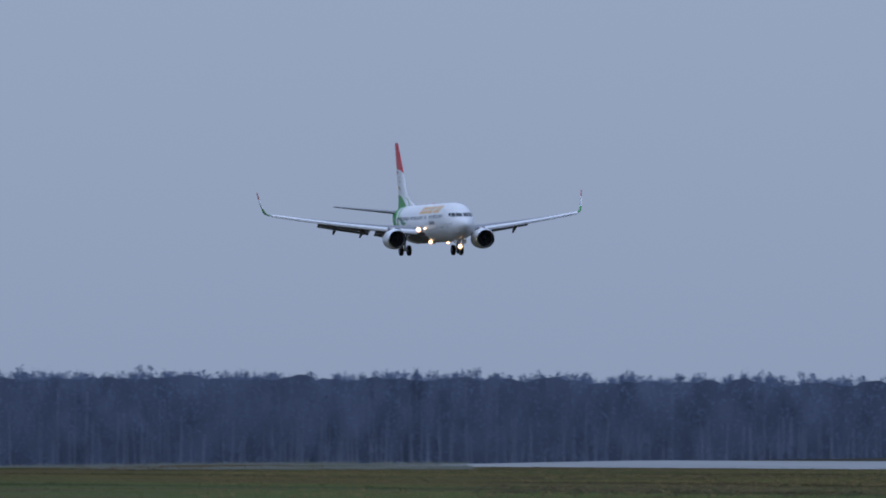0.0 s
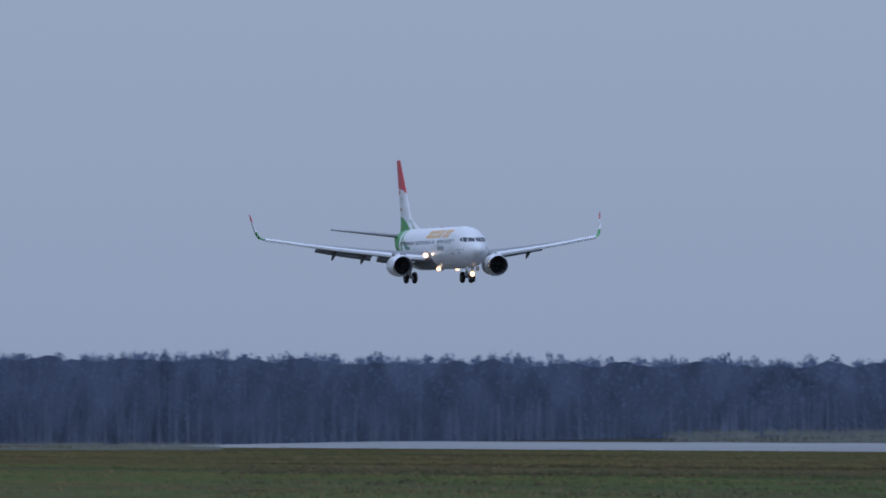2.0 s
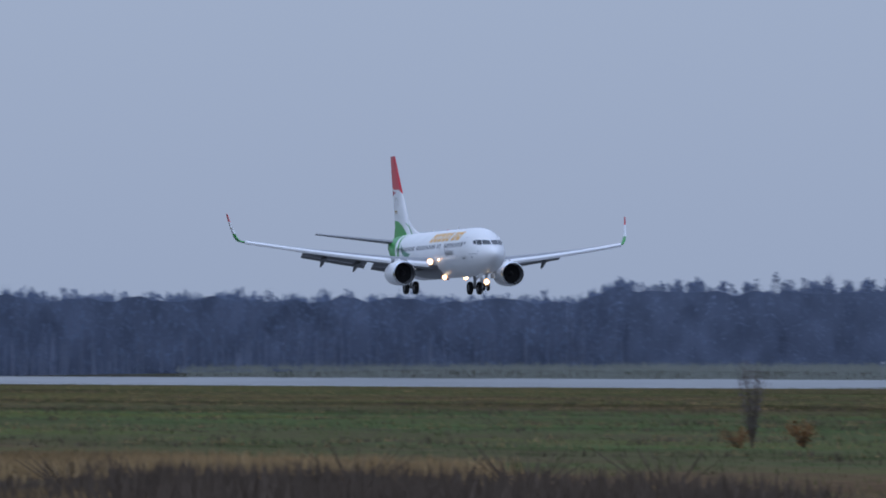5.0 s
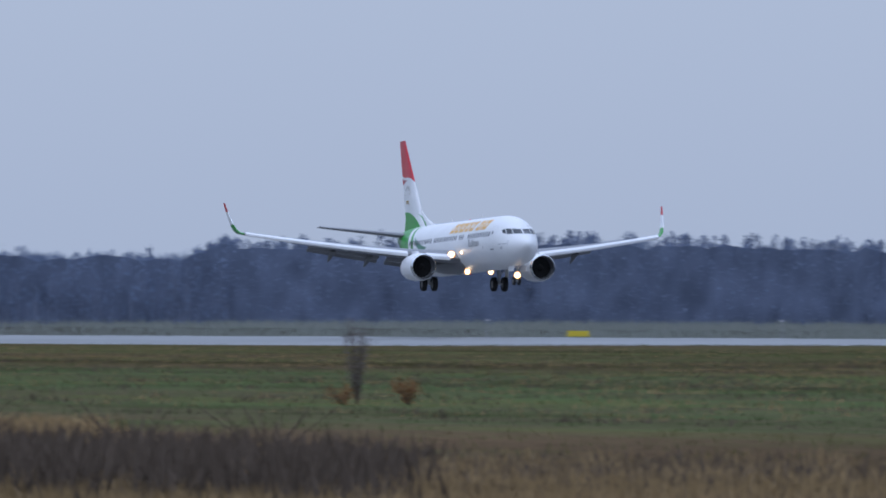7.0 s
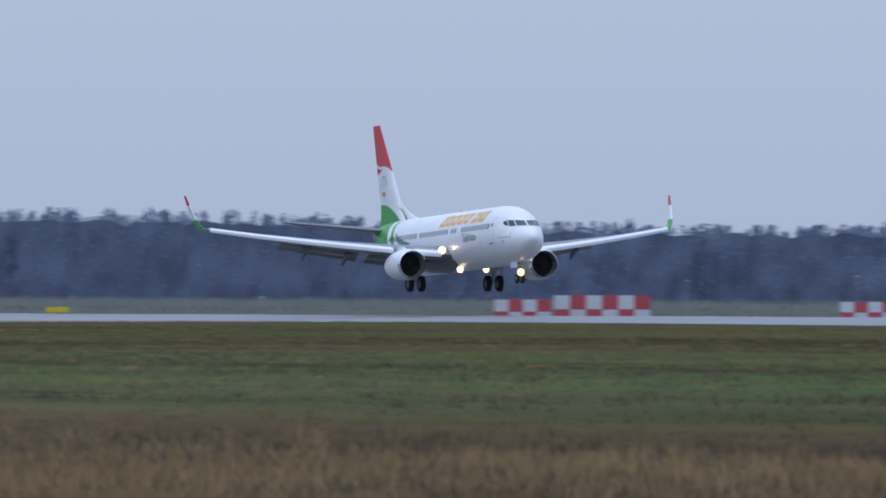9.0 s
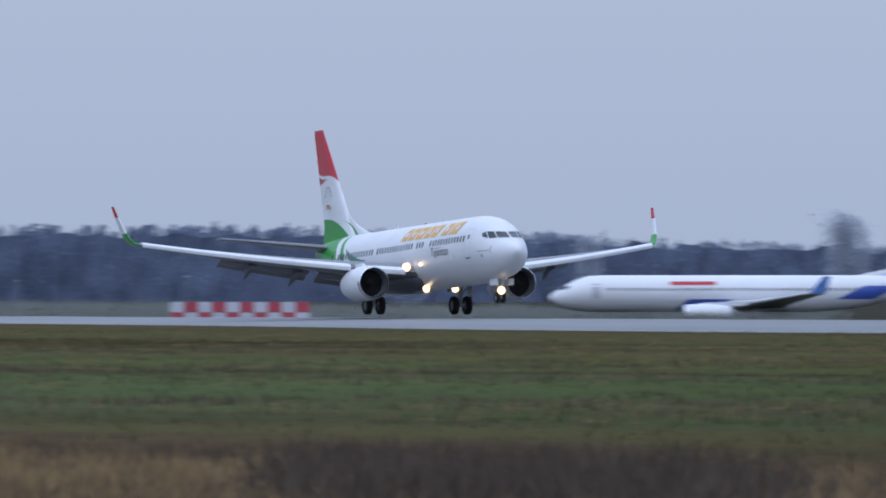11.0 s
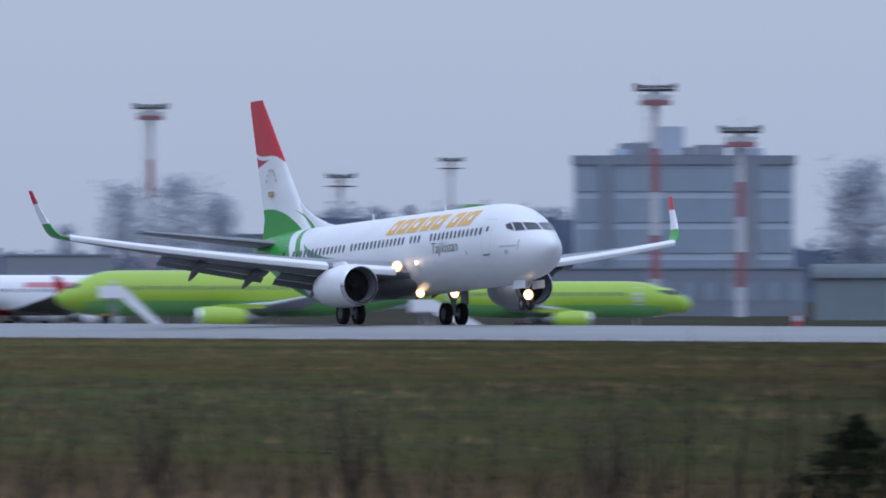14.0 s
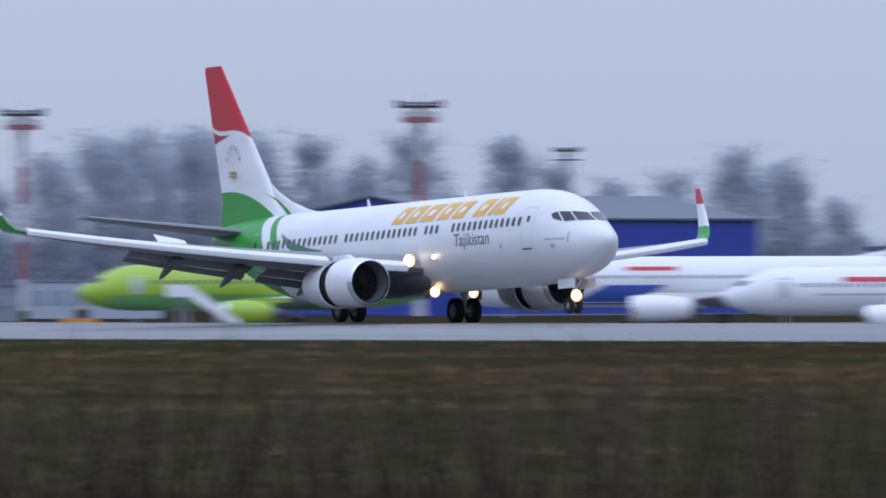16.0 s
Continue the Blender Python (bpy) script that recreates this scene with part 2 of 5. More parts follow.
def shared(name, me, parent, m):
    ob = new(name, me)
    ob.parent = parent
    ob.matrix_basis = m
    return ob


def thing(name, m, label, category, group="", kind=""):
    ob = new(name)
    ob.matrix_basis = m
    return tagged(ob, label, category, group, kind)


def polar(az, r, z=0.0):
    """The place at a compass angle (degrees from the runway's direction) and distance from the eye."""
    return r * math.sin(radians(az)), r * math.cos(radians(az)), z


def skin_rings(bm, rings, close=True, caps=True):
    vs = [[bm.verts.new(p) for p in ring] for ring in rings]
    n = len(rings[0])
    for a, b in zip(vs, vs[1:]):
        for i in range(n if close else n - 1):
            j = (i + 1) % n
            bm.faces.new((a[i], a[j], b[j], b[i]))
    if caps:
        bm.faces.new(vs[0]), bm.faces.new(vs[-1])
    return bm


def box(bm, x0, x1, y0, y1, z0, z1, bevel=0.0):
    r = bmesh.ops.create_cube(bm, size=1, matrix=Matrix.LocRotScale(((x0 + x1) / 2, (y0 + y1) / 2, (z0 + z1) / 2), None, (x1 - x0, y1 - y0, z1 - z0)))
    if bevel:
        es = {e for v in r["verts"] for e in v.link_edges}
        bmesh.ops.bevel(bm, geom=list(es), offset=bevel, segments=2, affect="EDGES")
    return bm


def boxed(*a, bevel=0.0):
    return box(bmesh.new(), *a, bevel=bevel)


def rod(bm, a, b, r0, r1=None, n=10):
    a, b = Vector(a), Vector(b)
    d = b - a
    q = d.to_track_quat("Z", "Y").to_matrix()
    rings = []
    for p, r in ((a, r0), (b, r0 if r1 is None else r1)):
        rings.append([p + q @ Vector((r * math.cos(2 * math.pi * i / n), r * math.sin(2 * math.pi * i / n), 0)) for i in range(n)])
    return skin_rings(bm, rings)


def lathe(bm, profile, m, n=32, closed=False):
    """Turns (along, radius) pairs round the local x axis."""
    rings = []
    for a, r in profile:
        rings.append([m @ Vector((a, r * math.cos(2 * math.pi * i / n), r * math.sin(2 * math.pi * i / n))) for i in range(n)])
    if closed:
        rings.append(rings[0])
    return skin_rings(bm, rings, caps=not closed)


def spline(xs, ys, x):
    """A smooth curve through the points (monotone cubic)."""
    xs, ys = np.array(xs, float), np.array(ys, float)
    d = np.diff(ys) / np.diff(xs)
    mm = np.zeros(len(xs))
    mm[0], mm[-1] = d[0], d[-1]
    for i in range(1, len(xs) - 1):
        mm[i] = 0 if d[i - 1] * d[i] <= 0 else 2 * d[i - 1] * d[i] / (d[i - 1] + d[i])
    i = int(np.clip(np.searchsorted(xs, x) - 1, 0, len(xs) - 2))
    h = xs[i + 1] - xs[i]
    t = (x - xs[i]) / h
    return float((2 * t**3 - 3 * t**2 + 1) * ys[i] + (t**3 - 2 * t**2 + t) * h * mm[i] + (-2 * t**3 + 3 * t**2) * ys[i + 1] + (t**3 - t**2) * h * mm[i + 1])


class Hull:
    """A fuselage from stations: (metres behind the nose, top, bottom, half width)."""

    def __init__(self, stations, nose_x):
        self.s, self.top, self.bot, self.hw = zip(*stations)
        self.nose = nose_x

    def section(self, s):
        q = math.sqrt(max(s, 0))
        xs = [math.sqrt(v) for v in self.s]
        return spline(xs, self.top, q), spline(xs, self.bot, q), spline(xs, self.hw, q)

    def half(self, s, z):
        t, b, w = self.section(s)
        k = (z - (t + b) / 2) / max((t - b) / 2, 1e-4)
        return w * math.sqrt(max(0, 1 - k * k))

    def at(self, x, z, side, lift=.012):
        """The skin's point at a station and height."""
        t, b, w = self.section(self.nose - x)
        c, h = (t + b) / 2, (t - b) / 2
        k = max(-1, min(1, (z - c) / h))
        nz = k
        return Vector((x, side * (w * math.sqrt(1 - k * k) + lift * math.sqrt(1 - k * k)), z + lift * nz))

    def front(self, y, z, lift=.015):
        """The skin's point on the nose at a side distance and height."""
        lo, hi = 0.0, 7.0
        for _ in range(40):
            mid = (lo + hi) / 2
            t = self.section(mid)[0]
            if t > z and self.half(mid, z) > abs(y):
                hi = mid
            else:
                lo = mid
        return Vector((self.nose - lo + lift, y + math.copysign(lift * .6, y), z + lift * .7))

    def mesh(self, rings=64, n=44):
        bm = bmesh.new()
        end = self.s[-1]
        out = []
        for i in range(rings + 1):
            s = max(end * (i / rings) ** 1.6, .004)
            t, b, w = self.section(s)
            c, h = (t + b) / 2, (t - b) / 2
            out.append([(self.nose - s, w * math.sin(2 * math.pi * k / n), c + h * math.cos(2 * math.pi * k / n)) for k in range(n)])
        return skin_rings(bm, out)


def patch(hull, corners, side, steps=3, lift=.012, depth=None):
    """A thin plate that lies on the hull; corners are (x, z) in order round."""
    bm = bmesh.new()
    (a, b, c, d) = corners
    grid = []
    for i in range(steps + 1):
        row = []
        for j in range(steps + 1):
            u, v = i / steps, j / steps
            p = [(1 - u) * ((1 - v) * a[k] + v * d[k]) + u * ((1 - v) * b[k] + v * c[k]) for k in (0, 1)]
            row.append(bm.verts.new(hull.at(p[0], p[1], side, lift)))
        grid.append(row)
    for i in range(steps):
        for j in range(steps):
            bm.faces.new((grid[i][j], grid[i + 1][j], grid[i + 1][j + 1], grid[i][j + 1]))
    return bm


def pane(hull, corners, steps=4):
    bm = bmesh.new()
    a, b, c, d = corners
    grid = []
    for i in range(steps + 1):
        row = []
        for j in range(steps + 1):
            u, v = i / steps, j / steps
            p = [(1 - u) * ((1 - v) * a[k] + v * d[k]) + u * ((1 - v) * b[k] + v * c[k]) for k in (0, 1)]
            row.append(bm.verts.new(hull.front(*p)))
        grid.append(row)
    for i in range(steps):
        for j in range(steps):
            bm.faces.new((grid[i][j], grid[i + 1][j], grid[i + 1][j + 1], grid[i][j + 1]))
    return bm


FOIL = [(0, 0), (.02, .035), (.08, .06), (.25, .078), (.45, .07), (.7, .04), (1, .004), (1, -.004), (.7, -.02), (.45, -.035), (.25, -.042), (.08, -.036), (.02, -.02)]


def foil_skin(stations, thick=1.0):
    """A wing from stations: (leading x, y, z, chord, lean) ; lean turns the section from flat (0) to upright (90)."""
    bm = bmesh.new()
    rings = []
    for x, y, z, chord, lean in stations:
        ca, sa = math.cos(radians(lean)), math.sin(radians(lean))
        rings.append([(x - u * chord, y - w * chord * thick * sa, z + w * chord * thick * ca) for u, w in FOIL])
    return skin_rings(bm, rings)


def mirror(bm):
    bmesh.ops.scale(bm, vec=(1, -1, 1), verts=bm.verts)
    bmesh.ops.reverse_faces(bm, faces=bm.faces)
    return bm


# ---- ground, runway, apron ----
def ground_height(x, y):
    far = float(np.interp(y, [1480, 1680, 2000, 2450], [-2.15, -1.0, -.1, .3]))
    if y > 1680:
        # lower ground beyond the end of the runway
        far = float(np.interp(x, [440, 560], [max(-2.3, -1.0 - (y - 1680) * .003), far]))
    if y > 1595 and x < 440:
        return -.42 - float(np.interp(y, [1600, 1806, 2300], [0, .75, 1.7])) - (.3 if x < 285 else 0)
    if y > 1300 and x < 292:
        return -.5 - float(np.interp(y, [1300, 1592], [0, .5])) * float(np.interp(x, [278, 292], [1, 0]))
    # a low swell in the verge
    if 286 < x < 300 and 840 < y < 1120:
        return -.5 + .22 * math.sin(math.pi * (y - 840) / 280)
    return float(np.interp(x, [-800, 120, 292, 299, 360, 366, 440, 6000], [-.5, -.5, -.5, -.75, -.9, -.62, far, far]))


def build_ground():
    bm = bmesh.new()
    xs = [-800, -300, -60, 0, 40, 80, 110, 140, 170, 200, 230, 260, 278, 285, 292, 295.5, 299, 331, 360, 366, 400, 440, 600, 900, 1400, 2200, 3200, 4900]
    ys = [-900, -300, 0, 150, 300, 450, 600, 800, 900, 950, 1000, 1050, 1100, 1200, 1300, 1400, 1480, 1590, 1600, 1680, 1740, 1806, 1900, 2050, 2300, 2800, 3500, 4900]
    grid = []
    for y in ys:
        row = []
        for x in xs:
            row.append(bm.verts.new((x, y, ground_height(x, y))))
        grid.append(row)
    for a, b in zip(grid, grid[1:]):
        for i in range(len(xs) - 1):
            bm.faces.new((a[i], a[i + 1], b[i + 1], b[i]))
    ob = part("ground", bm, M_GROUND)
    tagged(ob, "flat autumn airfield of green and brown grass", "ground", kind="structure")
    # runway: a crowned slab
    bm = bmesh.new()
    half, y0, y1 = 30, -600, 1592
    prof = [(-half - .5, -.8), (-half, -.52), (-half / 2, -.23), (-4, -.02), (0, 0), (4, -.02), (half / 2, -.23), (half, -.52), (half + .5, -.8)]
    skin_rings(bm, [[(LANE + x, y, z) for x, z in prof] for y in np.linspace(y0, y1, 45)], close=False, caps=False)
    run = part("runway", bm, M_RUNWAY)
    tagged(run, "pale worn concrete runway with a crowned surface", "runway", kind="structure")
    part("edge_line", boxed(LANE - half + 1.0, LANE - half + 1.9, y0, y1, -.51, -.49), M_MASTWHITE, run, "worn white painted edge line")
    for k in range(30):
        y = y1 - 120 - 60 * k
        part("centre_stripe", boxed(LANE - .45, LANE + .45, y - 30, y, .001, .008), M_MASTWHITE, run)
    bm = bmesh.new()
    box(bm, 452, 1000, 880, 1480, -2.4, -2.11)
    tagged(part("apron", bm, M_APRON, smooth=False), "dark grey concrete parking apron", "apron", kind="structure")


build_ground()


# ---- aircraft ----
def engine(parent, y, z, x_front, length, r, colour, inner=M_GREYPAINT, sleeve=False, name="engine"):
    """A turbofan: lip, cowl, fan, spinner, core. Returns the sliding sleeve, if it has one."""
    m = Matrix.Translation((x_front, y, z))
    e = new(name)
    e.parent = parent
    bm = lathe(bmesh.new(), [(-.16, r * .80), (-.03, r * .82), (.02, r * .85), (-.03, r * .89), (-.28, r * .945)], m, 40)
    bmesh.ops.delete(bm, geom=[f for f in bm.faces if len(f.verts) > 4], context="FACES_ONLY")
    part("inlet_lip", bm, M_METAL, e, "polished metal inlet lip")
    cut = length * .52
    prof = [(-.28, r * .945), (-.8, r * .995), (-1.5, r), (-cut, r * .985), (-cut, r * .86), (-cut + .4, r * .85), (-1.2, r * .84), (-.16, r * .84)]
    bm = lathe(bmesh.new(), prof, m, 40, closed=True)
    part("cowl", bm, colour, e)
    bm = lathe(bmesh.new(), [(-cut - .006, r * .985), (-length * .8, r * .90), (-length, r * .72), (-length, r * .68), (-length * .82, r * .84), (-cut - .006, r * .92)], m, 40, closed=True)
    slv = part("reverser_sleeve", bm, colour, parent if sleeve else e, "white sliding thrust reverser sleeve")
    part("cascade", lathe(bmesh.new(), [(-cut + .3, r * .90), (-length * .82, r * .80), (-length * .82, r * .6), (-cut + .3, r * .6)], m, 32, closed=True), M_BLACK, e, "dark reverser cascade")
    # the intake's shade is in the colours: dark duct, black fan and spinner
    duct = lathe(bmesh.new(), [(-.14, r * .80), (-.5, r * .78), (-1.1, r * .775)], m, 36)
    bmesh.ops.delete(duct, geom=[f for f in duct.faces if len(f.verts) > 4], context="FACES_ONLY")
    part("intake_duct", duct, M_DARKPAINT, e, "intake duct coloured dark for its shade")
    part("fan_disc", lathe(bmesh.new(), [(-1.05, r * .775), (-1.08, r * .775)], m, 32), M_BLACK, e)
    for k in range(18):
        a = 2 * math.pi * k / 18
        ca, sa = math.cos(a), math.sin(a)
        bm = bmesh.new()
        vs = [(-.92, .2, -.02), (-.92, r * .76, -.12), (-1.02, r * .76, .12), (-1.02, .2, .06)]
        bm.faces.new([bm.verts.new(m @ Vector((px, py * ca - pz * sa, py * sa + pz * ca))) for px, py, pz in vs])
        part("fan_blade", bm, M_BLACK, e)
    part("spinner", lathe(bmesh.new(), [(-.55, .01), (-.65, .12), (-.8, .22), (-1.04, .29)], m, 20), M_BLACK, e)
    part("exhaust_core", lathe(bmesh.new(), [(-length * .7, r * .5), (-length, r * .48), (-length - .7, r * .32), (-length - 1.1, .1)], m, 24), M_DARKPAINT, e)
    pyl = foil_skin([(x_front - .9, y, z + r * .8, length + .6, 90), (x_front - 1.9, y, z + r * 1.16, length + .2, 90)], .4)
    part("pylon", pyl, colour, e)
    return slv


def wheel(parent, x, y, r, w, name="wheel"):
    h = new(name)
    h.parent = parent
    m = Matrix.Translation((x, y, r)) @ Matrix.Rotation(radians(90), 4, "Z")
    prof = [(-w * .32, r * .52), (-w * .46, r * .62), (-w * .5, r * .82), (-w * .40, r * .96), (-w * .2, r), (w * .2, r), (w * .40, r * .96), (w * .5, r * .82), (w * .46, r * .62), (w * .32, r * .52)]
    part("tyre", lathe(bmesh.new(), prof, m, 28), M_RUBBER, h)
    part("rim", lathe(bmesh.new(), [(-w * .36, r * .2), (-w * .40, r * .5), (w * .40, r * .5), (w * .36, r * .2)], m, 20), M_HUB, h)


def lamp_unit(parent, place, r, mat, label):
    x, y, z = place
    l = new("landing_light")
    l.parent = parent
    l["label"] = label
    part("housing", lathe(bmesh.new(), [(-.22, r * .6), (-.02, r * 1.12), (0, r * 1.12), (0, r)], Matrix.Translation(place), 18), M_DARKPAINT, l)
    # emissive ring added round the lens, in place of the lamp's halo
    halo = lathe(bmesh.new(), [(-.02, r * .9), (.02, r * 1.3), (.03, r * 1.36), (.035, r * 1.24), (-.015, r * .9)], Matrix.Translation(place), 18)
    bmesh.ops.delete(halo, geom=[f for f in halo.faces if len(f.verts) > 4], context="FACES_ONLY")
    part("halo_ring", halo, M_HALO, l, "added warm glowing ring for the lamp's halo")
    part("lens", lathe(bmesh.new(), [(.004, r), (.03, r * .9), (.07, r * .6), (.09, .02)], Matrix.Translation(place), 18), mat, l, "lit glass lens")


JET = Hull([(0, 3.06, 3.04, .01), (.15, 3.34, 2.72, .30), (.6, 3.66, 2.32, .66), (1.3, 3.96, 1.92, 1.03), (2.0, 4.30, 1.69, 1.31), (2.9, 4.84, 1.52, 1.54),
            (4.0, 5.24, 1.42, 1.73), (5.3, 5.45, 1.37, 1.85), (7, 5.52, 1.35, 1.88), (16, 5.52, 1.35, 1.88), (26, 5.52, 1.36, 1.88), (29, 5.52, 1.64, 1.83),
            (32, 5.50, 2.40, 1.60), (35, 5.36, 3.42, 1.08), (37, 5.14, 4.05, .60), (37.5, 4.90, 4.32, .24)], 19.1)


def flat_text(body, size):
    cu = bpy.data.curves.new("lettering", "FONT")
    cu.body, cu.size = body, size
    ob = new("lettering", cu)
    bpy.context.view_layer.update()
    me = bpy.data.meshes.new_from_object(ob.evaluated_get(bpy.context.evaluated_depsgraph_get()))
    bpy.data.objects.remove(ob)
    return me


def wing_half(side):
    def z_at(y):
        return 2.45 + (y - 1.88) * .10 + .0025 * (y - 1.88) ** 2

    def lead(y):
        return float(np.interp(y, [0, 1.88, 5, 16.9], [5.7, 4.6, 2.7, -3.7]))

    def trail(y):
        return float(np.interp(y, [0, 1.88, 5.8, 16.9], [-2.5, -2.6, -3.0, -5.0]))
    return z_at, lead, trail


def landing_jet():
    jet = thing("jet_airliner", Matrix(), "white twin-engine jet airliner with red and green tail, landing", "airplane")
    part("fuselage", JET.mesh(), M_LIVERY, jet, "white fuselage with green sweeps at the tail")
    # belly fairing
    rings = []
    for s, w, h in [(12.8, .5, .3), (14.0, 1.3, .46), (15.2, 1.75, .6), (16.6, 1.98, .7), (20, 2.04, .76), (22.5, 1.9, .68), (24.2, 1.3, .4), (25.6, .5, .2)]:
        rings.append([(19.0 - s, w * math.cos(a), 2.1 - h * math.sin(a) if math.sin(a) > 0 else 2.1 - .5 * math.sin(a)) for a in np.linspace(0, 2 * math.pi, 24, endpoint=False)])
    part("belly_fairing", skin_rings(bmesh.new(), rings), M_WINGSHADE, jet, "grey belly fairing")
    # cockpit panes
    for sg in (-1, 1):
        for q in ([(.05, 3.95), (.05, 4.32), (.72, 4.36), (.76, 3.95)], [(.82, 3.95), (.78, 4.36), (1.14, 4.37), (1.2, 3.92)], [(1.25, 3.94), (1.19, 4.37), (1.40, 4.26), (1.44, 4.06)]):
            part("cockpit_window", pane(JET, [(sg * y * .9, z) for y, z in q]), M_GLASS, jet, "dark cockpit glass")
    # cabin windows, with the gap of the blanked ones
    for sg in (-1, 1):
        for k in range(48):
            x = 14.0 - .508 * k
            if k in (13, 14, 18, 33) or x < -10.2:
                continue
            bm = bmesh.new()
            ring = []
            for i in range(12):
                a = 2 * math.pi * i / 12
                cx, cz = math.copysign(abs(math.cos(a)) ** .6, math.cos(a)), math.copysign(abs(math.sin(a)) ** .6, math.sin(a))
                ring.append(bm.verts.new(JET.at(x + .135 * cx, 4.04 + .2 * cz, sg, .010)))
            bm.faces.new(ring)
            part("cabin_window", bm, M_CABIN, jet)
    # doors as thin outlines with a handle
    for sg in (-1, 1):
        for x, w, z0, z1 in ((14.65, .80, 2.85, 4.6), (-11.3, .76, 2.95, 4.6)):
            bm = bmesh.new()
            t = .022
            for c in (((x - w / 2, z0), (x + w / 2, z0), (x + w / 2, z0 + t), (x - w / 2, z0 + t)), ((x - w / 2, z1), (x + w / 2, z1), (x + w / 2, z1 + t), (x - w / 2, z1 + t)),
                      ((x - w / 2, z0), (x - w / 2 + t, z0), (x - w / 2 + t, z1), (x - w / 2, z1)), ((x + w / 2, z0), (x + w / 2 + t, z0), (x + w / 2 + t, z1), (x + w / 2, z1))):
                b2 = patch(JET, c, sg, 4, .008)
                tmp = bpy.data.meshes.new("strip")
                b2.to_mesh(tmp)
                b2.free()
                bm.from_mesh(tmp)
                bpy.data.meshes.remove(tmp)
            d = part("door", bm, M_LINE, jet, "closed white cabin door with grey outline")
            if z0 < 3:
                part("door_window", patch(JET, ((x - .1, 4.0), (x + .1, 4.0), (x + .1, 4.25), (x - .1, 4.25)), sg, 1), M_CABIN, d)
                part("sill", patch(JET, ((x - .35, z0 - .06), (x + .35, z0 - .06), (x + .35, z0), (x - .35, z0)), sg, 2), M_INK, d)
    # airline name as slanted orange blocks; the country's name in letters
    for sg in (-1, 1):
        x = 1.75
        for k, w in enumerate((1.12, 1.2, 1.45, 1.2, 1.25, 0, 1.25, .42, 1.2)):
            if w == 0:
                x += .55
                continue
            z0, z1, sl = 4.44, 5.18, .42
            cell = part("name_block", patch(JET, ((x, z0), (x + w * .9, z0), (x + w * .9 + sl, z1), (x + sl, z1)), sg, 5, .012), M_ORANGE, jet, "slanted orange name block")
            if w > .6:
                part("slot", patch(JET, ((x + w * .28 + .12, z0 + .24), (x + w * .6 + .12, z0 + .24), (x + w * .6 + .3, z0 + .5), (x + w * .28 + .3, z0 + .5)), sg, 3, .02), M_WHITE, cell)
            x += w * 1.08 + .07
    me = flat_text("Tajikistan", 1.0)
    xs = [v.co.x for v in me.vertices]
    k = 3.3 / (max(xs) - min(xs))
    for sg in (-1, 1):
        bm = bmesh.new()
        bm.from_mesh(me)
        for v in bm.verts:
            u = (v.co.x - min(xs)) * k
            px = 8.1 + u if sg < 0 else 11.4 - u
            v.co = JET.at(px, 3.2 + v.co.y * .78, sg, .014)
        part("lettering", bm, M_INK, jet, "dark lettering Tajikistan", smooth=False)
        # unreadable small name by the cockpit, and its badge
        for x0, w in ((15.95, .5), (16.5, .75)):
            part("small_writing", patch(JET, ((x0, 3.13), (x0 + w, 3.13), (x0 + w, 3.21), (x0, 3.21)), sg, 2), M_LINE, jet)
        part("badge", patch(JET, ((16.35, 2.78), (16.65, 2.78), (16.65, 2.98), (16.35, 2.98)), sg, 2), M_LINE, jet, "small grey badge")
        part("probe", patch(JET, ((17.35, 3.0), (17.42, 3.0), (17.42, 3.45), (17.35, 3.45)), sg, 2, .03), M_LINE, jet)
        part("static_port", patch(JET, ((12.35, 2.95), (12.5, 2.95), (12.5, 3.15), (12.35, 3.15)), sg, 1), M_LINE, jet)
    # fin, rudder line, dorsal fillet
    fin = foil_skin([(-10.7, 0, 5.05, 7.4, 90), (-12.4, 0, 6.3, 5.35, 90), (-17.62, 0, 12.25, 1.85, 90), (-17.85, 0, 12.52, 1.6, 90)], .62)
    part("fin", fin, M_LIVERY, jet, "fin with red top, white middle and green foot")
    part("dorsal_fillet", foil_skin([(-7.2, 0, 5.36, 6.6, 90), (-9.3, 0, 5.66, 4.6, 90), (-11.1, 0, 6.12, 3.0, 90), (-12.3, 0, 6.6, 1.9, 90), (-13.2, 0, 7.1, 1.0, 90)], .4), M_LIVERY, jet)
    em = new("fin_emblem")
    em.parent = jet
    em["label"] = "gold crown and ring of dots on the fin"
    for sg in (-1, 1):
        for i in range(7):
            a = radians(20 + 140 * i / 6)
            part("dot", boxed(-16.35 + .66 * math.cos(a) - .05, -16.35 + .66 * math.cos(a) + .05, sg * .235 - .03, sg * .235 + .03, 7.95 + .85 * math.sin(a) - .09, 7.95 + .85 * math.sin(a) + .09), M_DOT, em)
        part("crown", boxed(-16.7, -16.0, sg * .25 - .03, sg * .25 + .03, 7.42, 7.50, bevel=.02), M_GOLD, em)
        for i in range(3):
            part("crown_point", lathe(bmesh.new(), [(-.03, .08), (.03, .08)], Matrix.Translation((-16.57 + .22 * i, sg * .25, 7.62)) @ Matrix.Rotation(radians(90), 4, "Z"), 8), M_GOLD, em)
    for x in (6.0, -3.2):
        part("antenna", foil_skin([(x, 0, 5.33, .45, 90), (x - .3, 0, 5.85, .2, 90)], .6), M_WHITE, jet)
    beacon = new("beacon")
    beacon.parent = jet
    beacon["label"] = "red beacon on the cabin roof"
